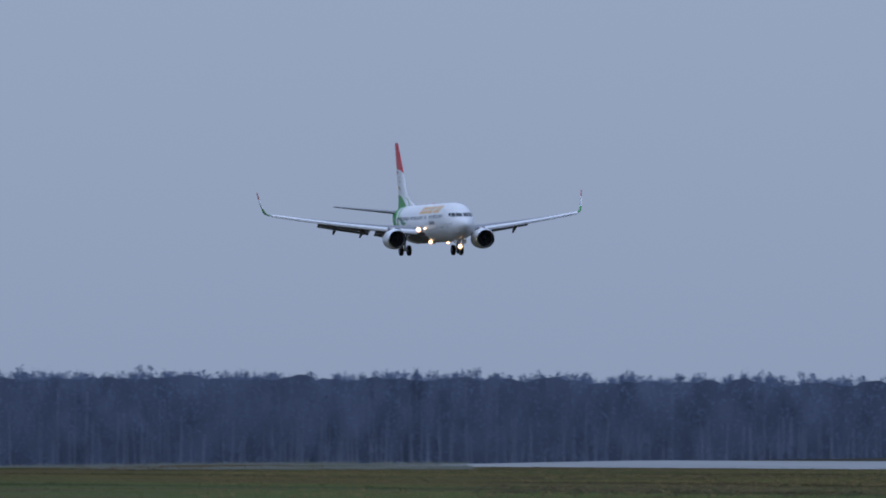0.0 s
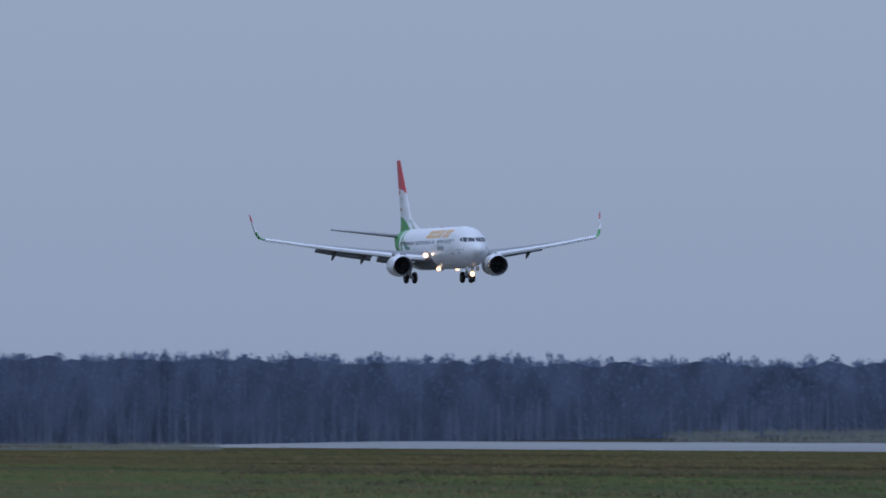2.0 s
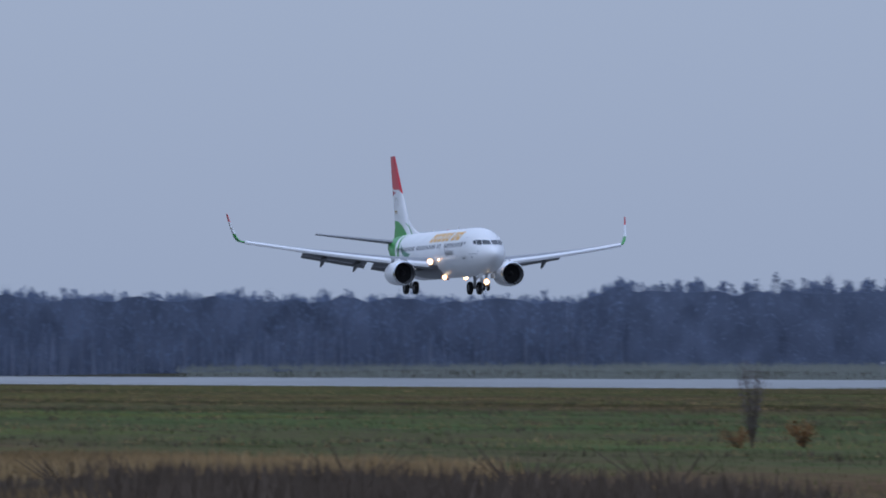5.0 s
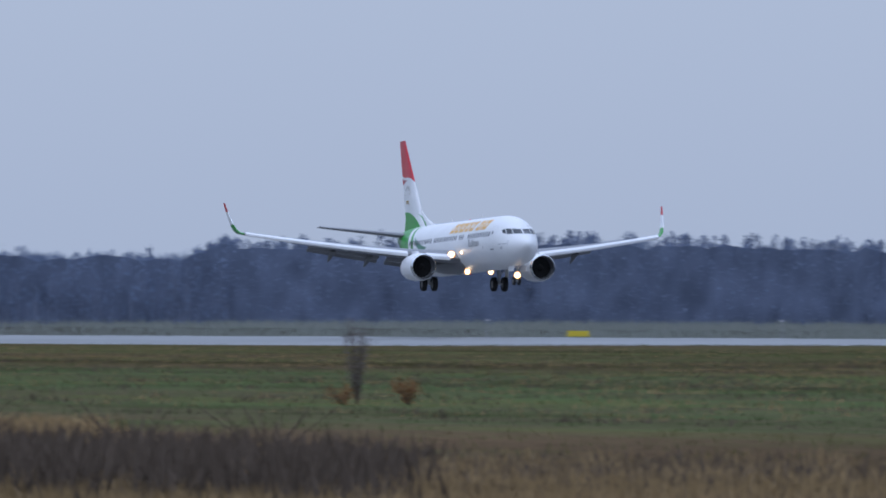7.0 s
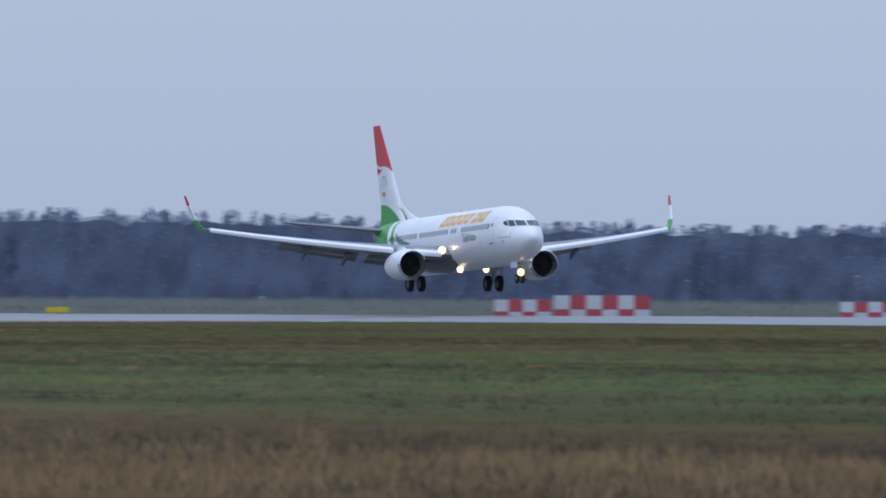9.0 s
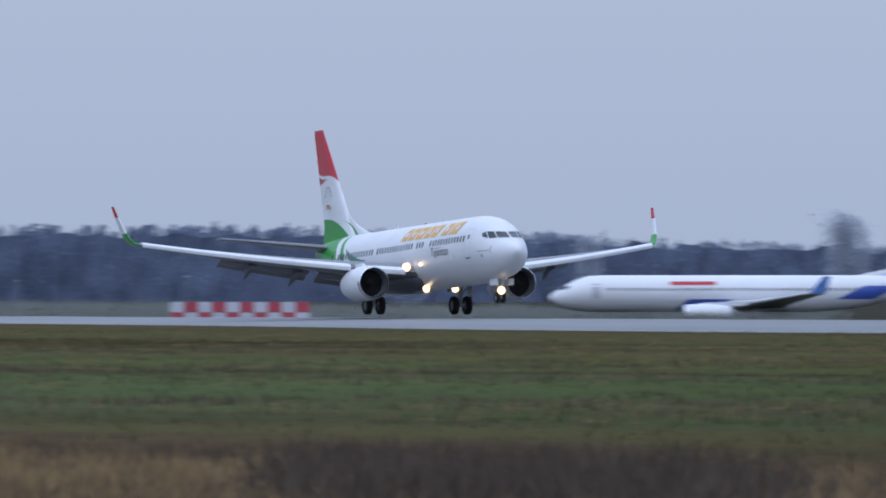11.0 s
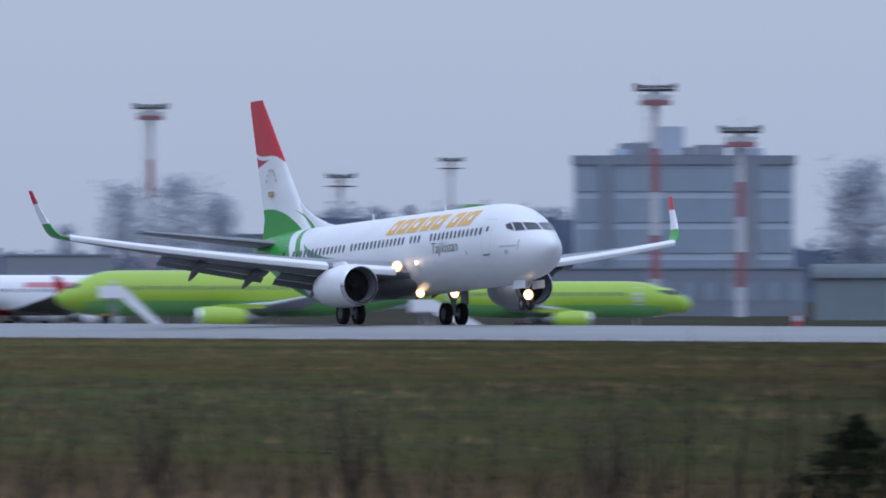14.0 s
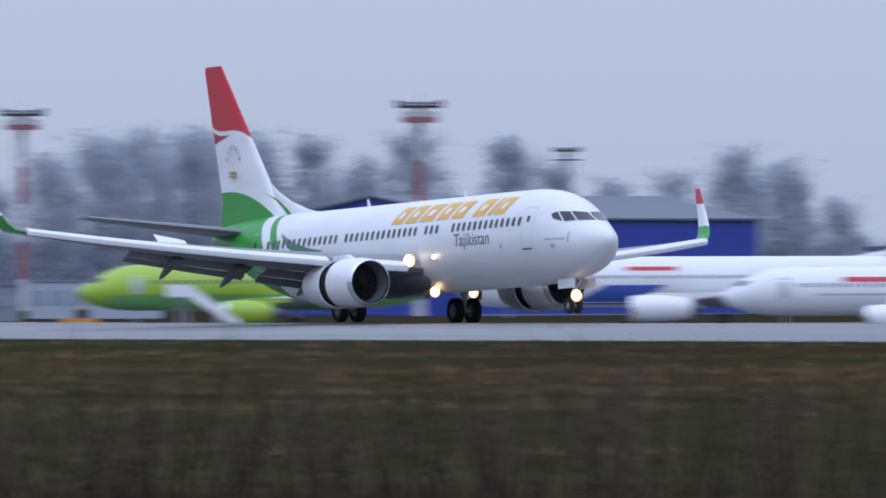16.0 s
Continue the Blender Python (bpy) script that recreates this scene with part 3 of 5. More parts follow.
    for z, up in ((5.5, 1), (1.33, -1)):
        bm = lathe(bmesh.new(), [(0, .10), (.05, .09), (.10, .05), (.12, .01)], Matrix.Translation((1.9, 0, z)) @ Matrix.Rotation(radians(-90 * up), 4, "Y"), 14)
        part("dome", bm, M_RED, beacon)
    moving = []
    for sg in (1, -1):
        z_at, lead, trail = wing_half(sg)
        flip = (lambda b: b) if sg > 0 else mirror
        st = [(lead(y), y, z_at(y), lead(y) - trail(y), 0) for y in (.6, 1.88, 3.4, 5.0, 5.8, 8, 11, 14, 16.4, 16.9)]
        moving.append(("wing", part("wing", flip(foil_skin(st, 1.15)), M_WINGSHADE, jet, "grey swept wing"), sg))
        # winglet: blended, in three colours
        zt = z_at(16.9)
        pts = [(-3.7, 16.9, zt, 1.3, 0), (-3.9, 17.2, zt + .10, 1.22, 35), (-4.15, 17.42, zt + .38, 1.12, 62), (-4.45, 17.55, zt + .75, 1.0, 78)]
        up = [pts[-1], (-4.85, 17.66, zt + 1.2, .86, 80), (-5.4, 17.77, zt + 1.8, .66, 80), (-5.95, 17.88, zt + 2.5, .46, 80)]
        wl = new("winglet")
        wl.parent = jet
        moving.append(("wing", wl, sg))
        part("foot", flip(foil_skin(pts)), M_GREEN, wl, "green winglet foot")
        part("middle", flip(foil_skin(up[:3])), M_WHITE, wl, "white winglet middle")
        part("tip", flip(foil_skin(up[2:])), M_RED, wl, "red winglet tip")
        # slats ahead of and below the leading edge
        for y0, y1 in ((2.4, 4.0), (5.35, 8.44), (8.45, 11.24), (11.25, 14.04), (14.05, 16.85)):
            rr = []
            for y in (y0, y1):
                ch, ca, sa = 1.08 - .024 * y, math.cos(radians(24)), math.sin(radians(24))
                x0, zz = lead(y) + .5 - .008 * y, z_at(y) - .24 + .005 * y
                rr.append([(x0 - (u * ca - w * sa) * ch, y, zz + (u * sa + w * ca) * ch) for u, w in ((0, 0), (0, .16), (.05, .25), (.2, .30), (.5, .28), (1, .06), (1, .03), (.5, .1), (.15, 0), (.05, -.04))])
            sl = skin_rings(bmesh.new(), rr)
            moving.append(("wing", part("slat", flip(sl), M_WHITE, jet, "white extended slat"), sg))
        # flaps, two panels deep, turned down
        for y0, y1 in ((2.0, 5.5), (6.1, 11.6)):
            for deg, back, drop, ch in ((19, -.05, -.08, .88), (34, .80, -.38, .52)):
                bm = bmesh.new()
                rr = []
                for y in (y0, (y0 + y1) / 2, y1):
                    kk = 1.2 - .045 * y
                    x0, zz = trail(y) + .15 - back * kk, z_at(y) + drop * kk
                    ca, sa = math.cos(radians(deg)), math.sin(radians(deg))
                    rr.append([(x0 - (u * ca + w * sa) * ch * kk, y, zz - (u * sa - w * ca) * ch * kk) for u, w in FOIL])
                moving.append(("wing", part("flap", flip(skin_rings(bm, rr)), M_WINGSHADE, jet, "lowered grey flap"), sg))
        for y, ln in ((3.4, 3.0), (7.0, 2.9), (9.9, 2.5)):
            rings = []
            for u, r in ((0, .03), (.15, .17), (.4, .24), (.7, .2), (.9, .12), (1, .02)):
                x = trail(y) + 1.7 - u * ln
                dz = -.30 - max(0, u - .42) * 1.25
                rings.append([(x, y + r * .8 * math.cos(a), z_at(y) + dz + r * math.sin(a)) for a in np.linspace(0, 2 * math.pi, 12, endpoint=False)])
            moving.append(("wing", part("flap_fairing", flip(skin_rings(bmesh.new(), rings)), M_DARKPAINT, jet, "dark flap track fairing"), sg))
        for y0, y1 in ((6.3, 7.7), (7.8, 9.2), (9.3, 10.8), (2.6, 4.9)):
            ym = (y0 + y1) / 2
            hx, hz = trail(ym) + 1.35, z_at(ym) + .14
            bm = bmesh.new()
            corners = [(-.02, y0 - ym), (-.02, y1 - ym), (-.95, y1 - ym), (-.95, y0 - ym)]
            top = [bm.verts.new((x - .16 * y, y * 1.0, .03 + .12 * y)) for x, y in corners]
            low = [bm.verts.new((x - .16 * y, y * 1.0, 0 + .12 * y)) for x, y in corners]
            bm.faces.new(top), bm.faces.new(low[::-1])
            for i in range(4):
                bm.faces.new((top[i], low[i], low[(i + 1) % 4], top[(i + 1) % 4]))
            sp = part("spoiler", flip(bm), M_WHITE, jet, "white spoiler panel", smooth=False)
            moving.append(("spoiler", sp, (hx, sg * ym, hz)))
        slv = engine(jet, sg * 4.83, 1.74, 5.9, 4.3, 1.09, M_WHITE, sleeve=True)
        moving.append(("sleeve", slv, None))
        st = [(-12.9, .35, 4.72, 4.1, 0), (-13.4, 1.0, 4.80, 3.8, 0), (-16.9, 7.18, 5.55, 1.5, 0)]
        part("tailplane", flip(foil_skin(st, .8)), M_WINGSHADE, jet, "grey tailplane")
        # main gear
        g = new("main_gear")
        g.parent = jet
        moving.append(("gear", g, sg))
        y = sg * 2.86
        bm = rod(bmesh.new(), (0, y, .57), (.05, y, 2.2), .12, .15)
        rod(bm, (0, y, 1.2), (.1, y + sg * .9, 2.2), .06)
        rod(bm, (.02, y, 1.0), (-.9, y, 2.0), .06)
        rod(bm, (0, y - .55, .57), (0, y + .55, .57), .09)
        part("strut", bm, M_GREYPAINT, g)
        part("leg_door", boxed(-.45, .5, y + sg * .62 - .02, y + sg * .62 + .02, 1.05, 2.2, bevel=.01), M_WHITE, g)
        wheel(g, 0, y - .43, .57, .40)
        wheel(g, 0, y + .43, .57, .40)
        lamp_unit(jet, (4.62, sg * 2.28, 2.74), .21, M_LAMP, "bright wing root landing light")
        lamp_unit(jet, (6.3, sg * 1.93, 2.84), .08, M_LAMP, "small runway turnoff light")
        lamp_unit(jet, (4.5, sg * .95, 1.40), .18, M_LAMP2, "warm fuselage landing light")
    g = new("nose_gear")
    g.parent = jet
    bm = rod(bmesh.new(), (15.6, 0, .36), (15.75, 0, 1.6), .08, .10)
    rod(bm, (15.65, 0, .9), (16.5, 0, 1.6), .05)
    rod(bm, (15.6, -.28, .36), (15.6, .28, .36), .07)
    part("strut", bm, M_GREYPAINT, g)
    for sg in (-1, 1):
        wheel(g, 15.6, sg * .2, .345, .22)
        part("gear_door", boxed(15.2, 16.7, sg * .52 - .02, sg * .52 + .02, 1.08, 1.5, bevel=.01), M_WHITE, g, "open white nose gear door")
    lamp_unit(jet, (15.85, 0, .78), .2, M_LAMP2, "warm taxi light on the nose gear")
    return jet, moving


jet, jet_moving = landing_jet()

AIR = [(0, 1718.9, 21.95, 0.08, 0.71), (0.5, 1685.0, 20.34, 0.17, 0.68), (1, 1650.8, 18.76, 0.16, 0.67), (1.5, 1616.5, 17.22, 0.10, 0.72), (2, 1582.1, 15.72, 0.03, 0.64),
       (2.5, 1547.5, 14.22, -0.02, 0.35), (3, 1512.7, 12.73, -0.00, 0.07), (3.5, 1477.9, 11.27, 0.15, -0.15), (4, 1443.0, 9.81, 0.54, -0.29), (4.8, 1387.1, 7.75, 0.85, -0.30),
       (5.7, 1324.1, 5.70, 1.05, -0.30), (6.5, 1268.0, 4.17, 1.23, -0.30), (7, 1233.1, 3.60, 1.62, -0.31), (7.5, 1198.2, 3.05, 1.82, -0.30), (8, 1163.4, 2.53, 1.95, -0.14),
       (8.5, 1128.7, 2.06, 2.03, 0.04), (9, 1094.1, 1.67, 2.08, 0.18), (9.5, 1059.7, 1.38, 2.27, 0.14), (10.3, 1004.9, 0.75, 2.50, 0.05), (11, 957.5, 0.22, 2.65, 0.00),
       (11.5, 923.8, 0.00, 2.70, -0.05), (12, 890.4, 0.00, 2.70, -0.11), (12.5, 857.2, 0.00, 2.79, -0.35), (13, 824.3, 0.00, 2.78, -0.29), (13.5, 791.8, 0.00, 2.78, -0.29),
       (14, 759.5, 0.00, 2.74, -0.40), (14.5, 727.6, 0.00, 2.76, -0.38), (15, 696.0, 0.00, 2.67, -0.42), (15.5, 664.9, 0.00, 2.65, -0.62), (16, 634.1, 0.00, 2.34, -0.80)]


def sunk(t):
    """How far the legs are pressed in by the weight that the wings no longer carry."""
    return float(np.interp(t, [14.4, 15, 15.5, 16], [0, .06, .2, .22]))


def drooped(side, t):
    """A wing's pose, turned down about its root as its lift goes."""
    a = float(np.interp(t, [14.4, 15, 15.5, 16], [0, .25, .7, 1.2]))
    return pose(0, side * 1.88, 2.45) @ pose(0, 0, 0, -side * a, 0, 0) @ pose(0, -side * 1.88, -2.45)


def motions():
    rows = []
    for t, y, z, tip, bank in AIR:
        crab = .38 * max(0, 1 - t / 11)
        rows.append((t, pose(LANE, y, z - sunk(t), 0, 0, -90 + crab) @ pose(0, 0, .57, 0, -tip, 0) @ pose(0, 0, 2.43, bank, 0, 0) @ pose(0, 0, -3)))
    walk(jet, rows)
    for p, x, y in puffs:
        # each rises as the engines pass over its stretch of runway
        t0 = float(np.interp(-y, [-row[1] for row in AIR], [row[0] for row in AIR])) + .12
        walk(p, [(0, pose(x, y, -5)), (t0, pose(x, y, -5)), (t0 + .4, pose(x, y, .9)), (t0 + .9, pose(x + .4, y + 1.5, 1.5)), (16, pose(x + .8, y + 2.5, 1.8))])
    for what, ob, hinge in jet_moving:
        if what == "sleeve":
            walk(ob, [(0, pose(0, 0, 0)), (14.0, pose(0, 0, 0)), (14.4, pose(-.12, 0, 0)), (15.1, pose(-.58, 0, 0)), (15.6, pose(-.72, 0, 0)), (16, pose(-.72, 0, 0))])
        elif what == "wing":
            walk(ob, [(t, drooped(hinge, t)) for t in (0, 14.4, 15, 15.5, 16)])
        elif what == "gear":
            walk(ob, [(t, pose(0, 0, sunk(t))) for t in (0, 14.4, 15, 15.5, 16)])
        else:
            top = 38 if abs(hinge[1]) > 9.5 else 13
            walk(ob, [(t, drooped(math.copysign(1, hinge[1]), t) @ pose(*hinge) @ pose(0, 0, 0, 0, a, 0)) for t, a in ((0, 3), (14.6, 3), (15.2, top * .5), (15.7, top), (16, top))])


# ---- parked aircraft ----
def parked_jet(az, r, heading, size, body, belly, fin_colour, label, wing=M_GREYPAINT, marks=(), engine_paint=None, group=""):
    """A smaller-detail jet on the apron; heading: degrees its nose turns left of straight away from the eye. size: length, height of hull, hull foot."""
    length, hull_h, foot, fin_top, half_span = size
    k = length
    w = hull_h * .47
    t, b = foot + hull_h, foot
    mid = (t + b) / 2
    hull = Hull([(0, mid - .45, mid - .47, .01), (.2, mid - .1, mid - .85, .4), (.8, mid + .35, mid - 1.3, .85), (1.8, mid + .95, b + .4, w * .74), (3.0, t - .5, b + .15, w * .9),
                 (4.6, t - .06, b + .02, w * .99), (6.5, t, b, w), (k * .62, t, b, w), (k * .75, t, b + hull_h * .10, w * .97), (k * .86, t - .06, b + hull_h * .36, w * .72), (k * .95, t - .25, b + hull_h * .62, w * .36), (k, t - .7, t - 1.3, .12)], k / 2)
    x, y, _ = polar(az, r)
    jet_ob = thing("parked_airliner", pose(x, y, -2.11, 0, 0, 90 - az + heading), label, "airplane", group)
    part("fuselage", hull.mesh(40, 28), body, jet_ob)
    # belly colour as a lower shell
    bm = bmesh.new()
    rings = []
    for i in range(26):
        s = 2.6 + (k * .93 - 2.6) * i / 25
        tt, bb, ww = hull.section(s)
        c, h = (tt + bb) / 2, (tt - bb) / 2
        rings.append([(k / 2 - s, (ww + .015) * math.cos(a), c + (h + .015) * math.sin(a)) for a in np.linspace(radians(198), radians(342), 14)])
    part("belly", skin_rings(bm, rings, close=False, caps=False), belly, jet_ob, "coloured belly")
    for sg in (-1, 1):
        for q in ([(.05, mid + .42), (.05, mid + .85), (.66, mid + .86), (.7, mid + .42)], [(.76, mid + .42), (.72, mid + .86), (1.1, mid + .82), (1.12, mid + .45)]):
            part("cockpit_window", pane(hull, [(sg * yy, zz) for yy, zz in q], 3), M_GLASS, jet_ob)
        n = int((k - 13) / .53)
        for i in range(n):
            xx = k / 2 - 6.5 - .53 * i
            part("cabin_window", patch(hull, ((xx - .11, mid + .32), (xx + .11, mid + .32), (xx + .11, mid + .66), (xx - .11, mid + .66)), sg, 1), M_CABIN, jet_ob)
        for xx in (k / 2 - 5.2, -k / 2 + 7.4):
            part("door", patch(hull, ((xx - .4, mid - .55), (xx + .4, mid - .55), (xx + .4, mid + 1.1), (xx - .4, mid + 1.1)), sg, 3), M_LINE, jet_ob)
        for mat, x0, x1, z0, z1, lean in marks:
            part("hull_mark", patch(hull, ((x0, mid + z0), (x1, mid + z0), (x1 + lean, mid + z1), (x0 + lean, mid + z1)), sg, 6, .02), mat, jet_ob, "painted hull marking")
        flip = (lambda q: q) if sg > 0 else mirror
        wz = foot + .55
        st = [(k * .12, .5, wz, k * .20, 0), (k * .09, 1.9, wz + .05, k * .17, 0), (0, half_span * .36, wz + .5, k * .105, 0), (-k * .14, half_span, wz + 1.55, k * .042, 0)]
        part("wing", flip(foil_skin(st, 1.1)), wing, jet_ob, "swept wing")
        part("winglet", flip(foil_skin([(-k * .14, half_span, wz + 1.55, k * .042, 80), (-k * .175, half_span + .35, wz + 3.4, k * .018, 82)])), fin_colour, jet_ob)
        part("tailplane", flip(foil_skin([(-k * .36, .3, t - 1.2, k * .105, 0), (-k * .435, k * .165, t - .55, k * .045, 0)], .9)), wing, jet_ob)
        engine(jet_ob, sg * half_span * .335, foot - .42 + hull_h * .06, k * .165, k * .115, hull_h * .265, engine_paint or belly)
        for yy in (-.4, .4):
            wheel(jet_ob, -.6, sg * 3.4 + yy, .55, .4)
        part("gear_leg", rod(bmesh.new(), (-.6, sg * 3.4, .5), (-.4, sg * 3.2, foot + .6), .12), M_GREYPAINT, jet_ob)
        wheel(jet_ob, k / 2 - 5.2, sg * .22, .36, .22)
    part("nose_leg", rod(bmesh.new(), (k / 2 - 5.2, 0, .36), (k / 2 - 5.1, 0, foot + .3), .09), M_GREYPAINT, jet_ob)
    part("fin", foil_skin([(-k * .315, 0, t - .35, k * .165, 90), (-k * .345, 0, t + .5, k * .14, 90), (-k * .462, 0, fin_top, k * .055, 90)], .75), fin_colour, jet_ob, "swept tail fin")
    part("dorsal_fillet", foil_skin([(-k * .25, 0, t - .1, k * .15, 90), (-k * .36, 0, t + .9, k * .05, 90)], .4), body, jet_ob)
    return jet_ob, hull


A320 = (37.6, 4.1, 1.75, 11.7, 16.6)
E170 = (29.9, 3.35, 1.55, 9.7, 12.6)
S = "lime green airliners on the apron"
# nose towards the runway's far end (left in plan) or back
green_a, hull_a = parked_jet(23.00, 1440, 91, A320, M_LIME, M_LEAF, M_LEAF, "lime green airliner with darker green belly, parked on the apron", engine_paint=M_LIME, group=S)
green_b, hull_b = parked_jet(23.93, 1490, -82, E170, M_LIME, M_LEAF, M_LEAF, "short lime green regional jet parked on the apron", engine_paint=M_LIME, group=S)
green_c, hull_c = parked_jet(27.07, 1440, 93, A320, M_LIME, M_LEAF, M_LEAF, "lime green airliner with steps at its nose, parked on the apron", engine_paint=M_LIME, group=S)
for jet_ob in (green_a, green_c):
    # a pale round mark with a slanted bar on the fin
    for sg in (-1, 1):
        bm = bmesh.new()
        lathe(bm, [(-.02, 1.05), (.02, 1.05), (.02, .62), (-.02, .62)], Matrix.Translation((-15.4, sg * .34, 7.6)) @ Matrix.Rotation(radians(90), 4, "Z"), 28, closed=True)
        part("fin_ring", bm, M_WHITE, jet_ob, "pale ring on the fin")
        part("fin_bar", boxed(-17.6, -14.4, sg * .33 - .02, sg * .33 + .02, 8.4, 8.75), M_WHITE, jet_ob)
white_1, hull_w = parked_jet(20.19, 1800, 90, (44.8, 4.1, 1.6, 10.9, 17), M_WHITE, M_WHITE, M_FINBLUE, "white airliner with blue tail, parked on the apron",
                             marks=((M_RED, 4, 9, .95, 1.35, 0), (M_BLUEPAINT, 3.8, 8.6, -1.9, -.6, -1.6), (M_BLUEPAINT, -13.5, -9.5, -.6, .9, -3)))
red_1, hull_r = parked_jet(22.17, 1650, -58, (42, 4.1, 1.6, 11.0, 16.8), M_WHITE, M_WHITE, M_RED, "white airliner with red tail, parked on the apron",
                           marks=((M_RED, -20.8, -13.5, -.9, .6, 1.0), (M_RED, -15.5, -9, -1.6, -.5, -2.5), (M_RED, -11, -2, -2.0, -1.45, -2), (M_PINK, -2, 7.5, .8, 1.3, .3)))
for i in range(3):
    for sg in (-1, 1):
        part("fin_stripe", boxed(-18.6 + .5 * i, -15.6 + .5 * i, sg * .36 - .02, sg * .36 + .02, 6.4 + .38 * i, 6.58 + .38 * i), M_RED if i != 1 else M_GREYPAINT, red_1)
part("fin_foot", foil_skin([(-14.2, 0, 6.0, 6.2, 90), (-16.5, 0, 8.3, 4.45, 90)], .82), M_WHITE, red_1, "white foot of the fin")
white_2, hull_2 = parked_jet(28.58, 1600, 90, (51.5, 5.0, 1.75, 14.2, 22), M_WHITE, M_WHITE, M_BLUEPAINT, "white airliner with blue belly sweep, parked by the blue hangar",
                             marks=((M_BLUEPAINT, 8.5, 14.5, -2.2, -.3, -3.5), (M_RED, 4, 9, 1.1, 1.5, 0)))
white_3, hull_3 = parked_jet(29.37, 1330, 88, (36, 4.0, 1.35, 11.4, 16.5), M_WHITE, M_WHITE, M_WHITE, "plain white airliner parked beside another on the apron",
                             marks=((M_RED, 3, 8, .75, 1.15, 0), (M_LINE, -8, 10, -.35, -.2, 0)))


# ---- steps, masts, buildings ----
def facing(az, r, z, turn=0):
    x, y, _ = polar(az, r)
    return pose(x, y, z, 0, 0, -az + turn)


def air_stairs(az, r, top, run, right=True):
    """Passenger steps: a platform, a sloping flight with sides, treads and wheels."""
    s = thing("air_stairs", facing(az, r, -2.11), "white mobile passenger steps on the apron", "stairs", "passenger steps")
    d = 1 if right else -1
    part("platform", boxed(-1.1, 1.1, -.9, .9, top - .12, top), M_STEEL, s)
    for y in (-.92, .92):
        part("platform_side", boxed(-1.1, 1.1, y - .03, y + .03, top, top + 1.05, bevel=.02), M_WHITE, s)
        bm = bmesh.new()
        a = [(d * 1.1, y, top + 1.0), (d * (1.1 + run), y, .95), (d * (1.1 + run), y, .2), (d * 1.1, y, top - .25)]
        f = bm.faces.new([bm.verts.new(p) for p in a])
        g = bmesh.ops.extrude_face_region(bm, geom=[f])
        bmesh.ops.translate(bm, vec=(0, .06, 0), verts=[v for v in g["geom"] if isinstance(v, bmesh.types.BMVert)])
        part("flight_side", bm, M_WHITE, s, "white sloping side panel", smooth=False)
    n = 14
    for i in range(n):
        u = (i + .5) / n
        part("tread", boxed(d * (1.1 + run * u) - .16, d * (1.1 + run * u) + .16, -.88, .88, top * (1 - u) + .05, top * (1 - u) + .1), M_STEEL, s)
    part("chassis", boxed(min(0, d * run * .8), max(0, d * run * .8), -.8, .8, .35, .7, bevel=.05), M_WHITE, s)
    for x in (0, d * run * .75):
        part("post", rod(bmesh.new(), (x * .3, 0, .5), (x * .1, 0, top), .12), M_STEEL, s)
        for y in (-.8, .8):
            wheel(s, x, y, .35, .2)
    return s


air_stairs(22.45, 1420, 3.4, 3.6)
air_stairs(23.55, 1415, 2.2, 4.2)
air_stairs(25.50, 1440, 2.5, 5.0)
air_stairs(26.68, 1420, 3.0, 4.2)


